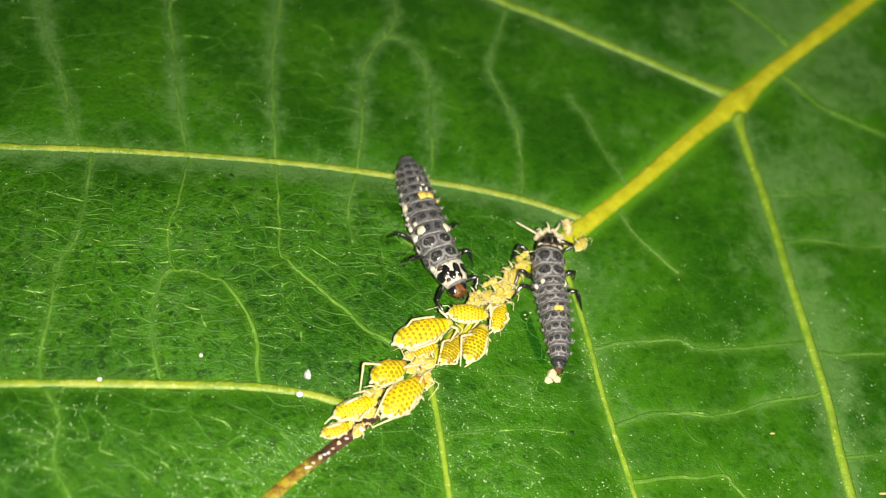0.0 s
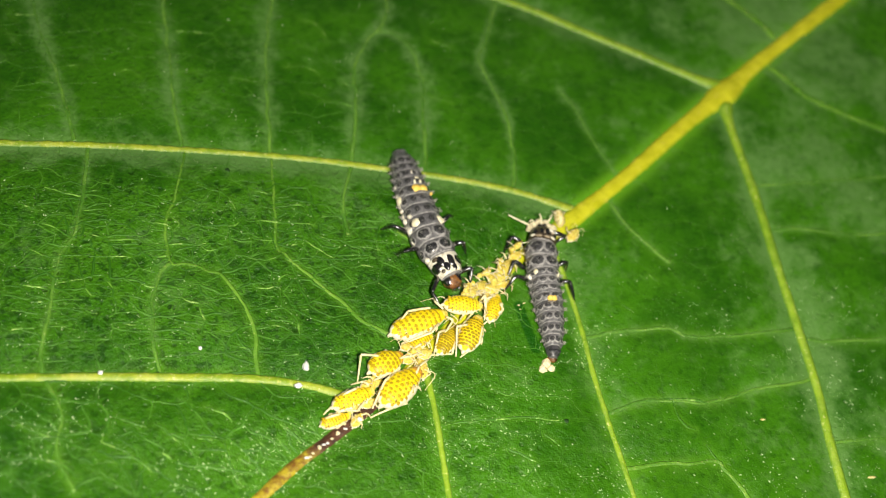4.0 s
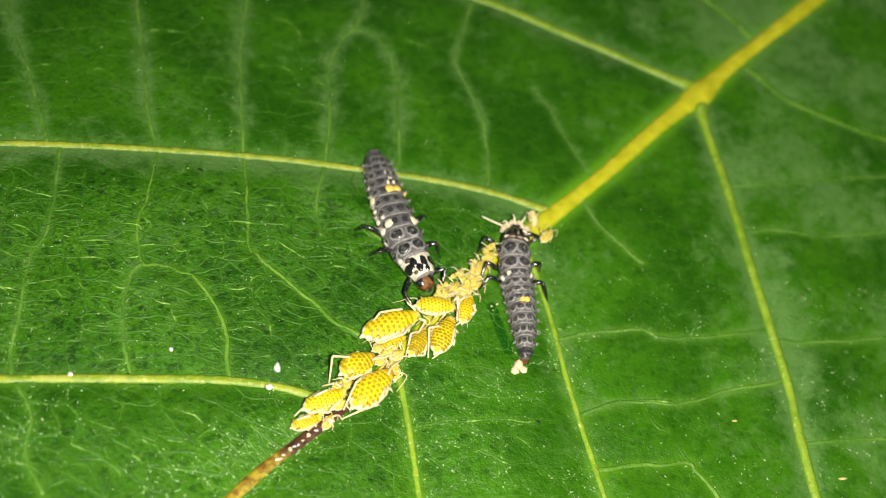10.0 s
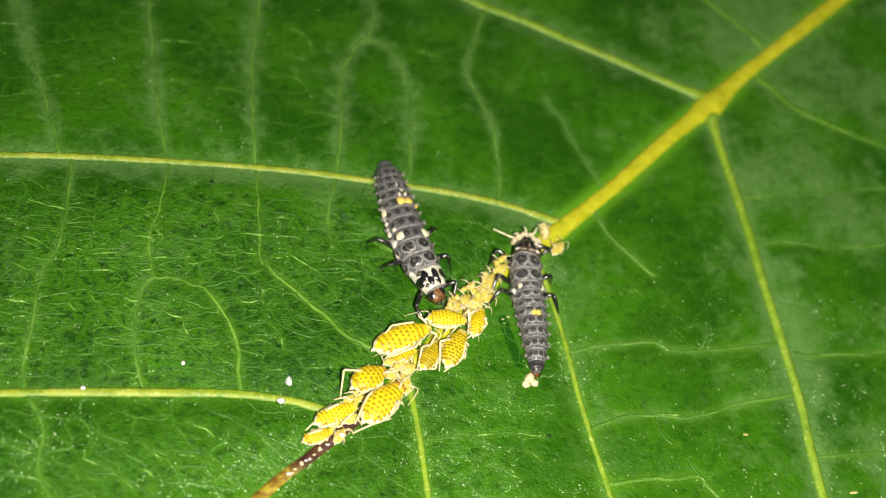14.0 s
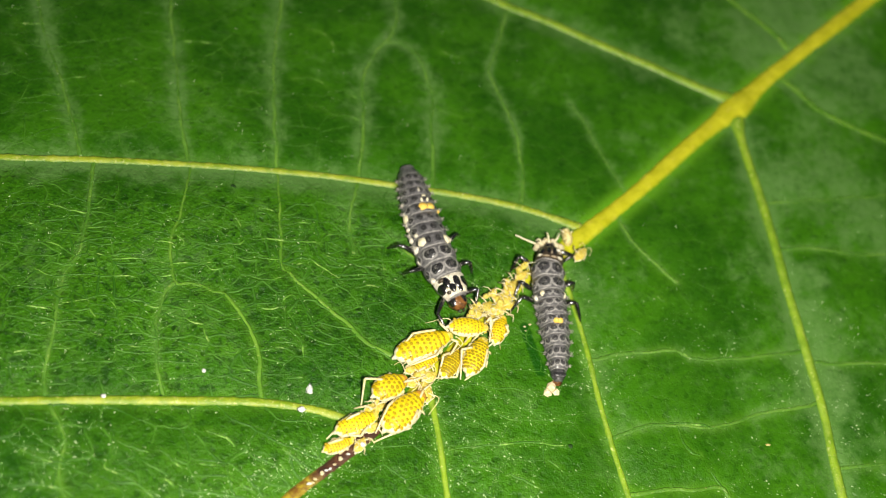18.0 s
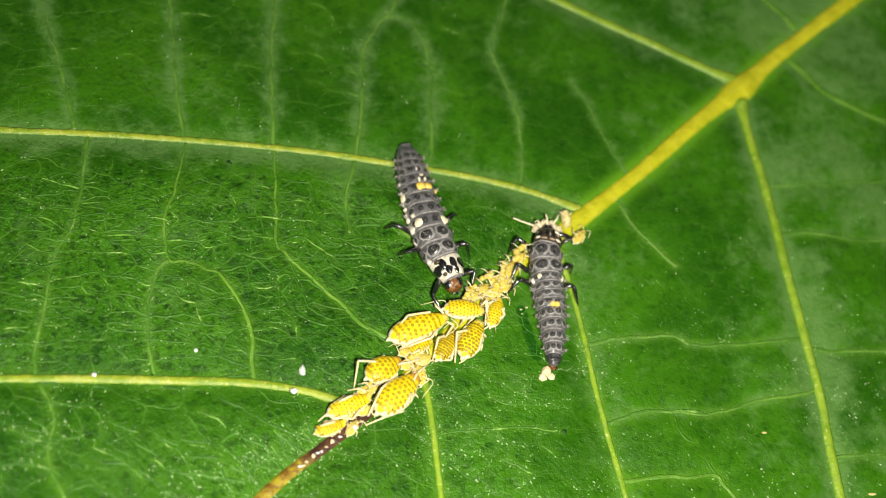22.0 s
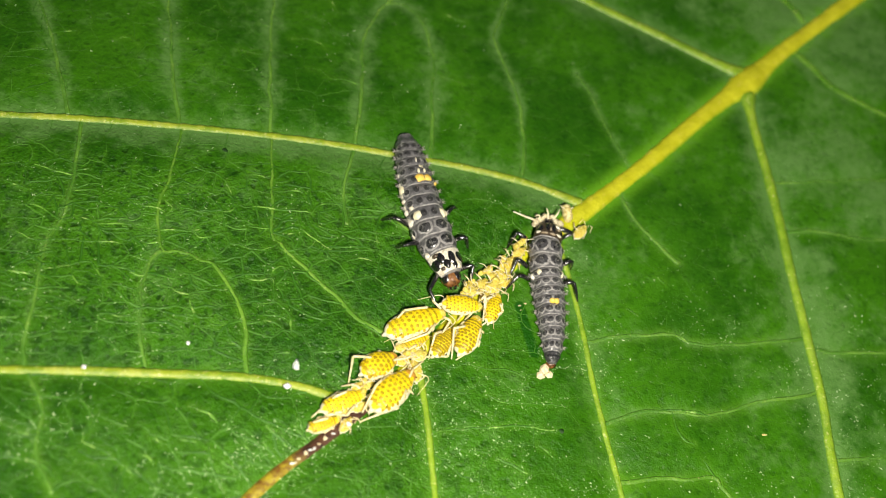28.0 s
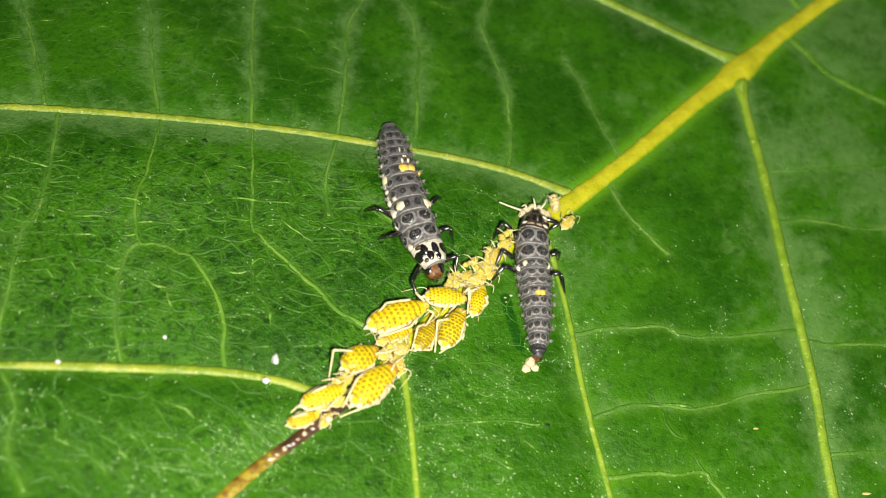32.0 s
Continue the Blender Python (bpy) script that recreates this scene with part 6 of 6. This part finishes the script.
SKINS_AT = [(0.59, -1.49, 0.49, 0.3, 0.22), (1.26, -0.96, 0.54, 0.5, 0.27), (1.51, -1.19, 0.59, 2.2, 0.32), (2.02, -0.53, 0.59, 1.4, 0.22), (2.83, 0.40, 0.54, 0.7, 0.32), (2.05, -1.15, 0.54, 0.2, 0.22), (0.38, -1.89, 0.64, 1.0, 0.27), (-2.02, -4.63, 0.39, 0.5, 0.32), (-4.56, -7.08, 0.29, 0.6, 0.22), (-3.71, -6.00, 0.34, 1.5, 0.27)]


# Empty skins that the young aphids have shed, tangled between them.
def cast_skin(x, y, z, turn, size, seed):
    r = np.random.RandomState(seed)
    owner = thing("shed_skin", "crumpled pale aphid skin caught among the colony", "aphid skin", group="shed skins")
    settle(owner, (x, y, lie(x, y) + z - 0.05))
    d = np.array([math.cos(turn), math.sin(turn), 0.0])
    lumps = [dome(over((x, y, z)) + d * size * (k - 1) * 0.7, (r.uniform(-0.5, 0.5), r.uniform(-0.5, 0.5), 1.0), d, size * 0.55, size * r.uniform(0.35, 0.6), size * r.uniform(0.3, 0.6), 9, 3, 0.5, seed + k) for k in range(3)]
    limb("skin", *joined(lumps), M_NYMPH, owner)
    for k in range(3):
        a = over((x, y, z + 0.05)) + d * size * r.uniform(-0.8, 0.8)
        w = turn + (1 if k % 2 else -1) * r.uniform(0.5, 2.2)
        e = np.array([math.cos(w), math.sin(w), 0.0])
        b = a + e * size * r.uniform(0.5, 1.0) + (0, 0, r.uniform(0.0, 0.20))
        c = b + e * size * r.uniform(0.2, 0.7) + d * size * r.uniform(-0.5, 0.5) - (0, 0, r.uniform(0.0, 0.18))
        limb("leg", *rope([a, b, c], [0.020, 0.016, 0.008], 6), M_WAX, owner)


for n, (x, y, z, turn, size) in enumerate(SKINS_AT):
    cast_skin(x, y, z, turn, size, 700 + n * 11)

# Fine pale grains and hairs scattered over the blade, added in place of its glints too.
def grains():
    r = np.random.RandomState(77)
    x, y = r.uniform(-21, 27, 150000), r.uniform(-13, 18, 150000)
    keep = r.uniform(0, 1, 150000) < np.where(y < 3, 1.0, np.where(x < 2, 0.16, 0.03)) * np.where(x > 6, np.where(y > -1, 0.06, 0.28), np.where(y > -4.5 + 0.1 * x, 0.42, 1.0)) * np.clip(0.55 + 0.9 * value_noise(x, y, 1.6, 61), 0.08, 1)
    x, y = x[keep], y[keep]
    rise, big, _ = relief(x, y)
    z = lie(x, y) + rise
    verts, faces = [], []
    for a, b, c in zip(x, y, z):
        s = (0.006 + 0.016 * r.uniform() ** 5) * (1.12 if b < -6 else 1.0)
        w = r.uniform(0, math.pi) if a < 1 else r.normal(-0.75, 0.35)
        e = np.array([math.cos(w), math.sin(w), 0]) * s * r.uniform(1.2, 3.6)
        n = np.array([-math.sin(w), math.cos(w), 0]) * s
        p, k = np.array([a, b, c + s * 0.3]), len(verts)
        verts += [p + e, p + n, p - e, p - n, p + (0, 0, s), p - (0, 0, s)]
        faces += [(k, k + 1, k + 4), (k + 1, k + 2, k + 4), (k + 2, k + 3, k + 4), (k + 3, k, k + 4), (k + 1, k, k + 5), (k + 2, k + 1, k + 5), (k + 3, k + 2, k + 5), (k, k + 3, k + 5)]
    ob = new("grains", mesh_from("grains", verts, faces, M_GRAIN_GLINT, False))
    tagged(ob, "fine pale grains and hairs standing in for glints on the leaf", "dust", kind="stuff")


grains()


# ---- what moves ----
def turned(ob, at, rows, owner):
    """Keys a hinged part: seconds and three turns in degrees about its joint."""
    p = (Vector(at) - ORIGIN[owner.name]) * MM
    walk(ob, [(t, pose(p.x, p.y, p.z, rx, ry, rz)) for t, rx, ry, rz in rows])


def motions():
    turned(feeler, feeler_pivot, [(0, 0, 0, -7), (2, 0, 0, -5), (5, 0, 0, -2), (9, 0, 0, -1), (13, 0, 0, 0), (19, 0, 0, 1), (21, 0, 0, 5), (25, 0, 0, 6), (29, 0, 0, 5), (32, 0, 0, 6)], prey)
    turned(head_a, neck_a, [(0, 0, 0, 0), (4.8, 0, 0, 2), (6, 2, 0, -2), (8, 0, 0, 1), (10, 1, 0, -1), (13, 0, 0, 0), (15.5, 2, 0, -2), (17, 0, 0, 0), (18.6, 1, 0, -3), (20, 0, 0, -6),
                            (22, 4, 0, -7), (24, 3, 0, -4), (26, 4, 0, -6), (28, 4, 0, -8), (30, 3, 0, -9), (32, 3, 0, -14)], larva_eating)
    for (name, n, ob), size in zip(moving, (1.0, -0.8)):
        hip = over((LEGS_A)[n][0])
        turned(ob, hip, [(0, 0, 0, 0), (13, 0, 0, 0), (25.5, 0, 0, 0), (27.8, 0, 0, -2.5 * size), (30, 0, 0, -2.5 * size), (32, 0, 0, -5 * size)], larva_eating)


motions()
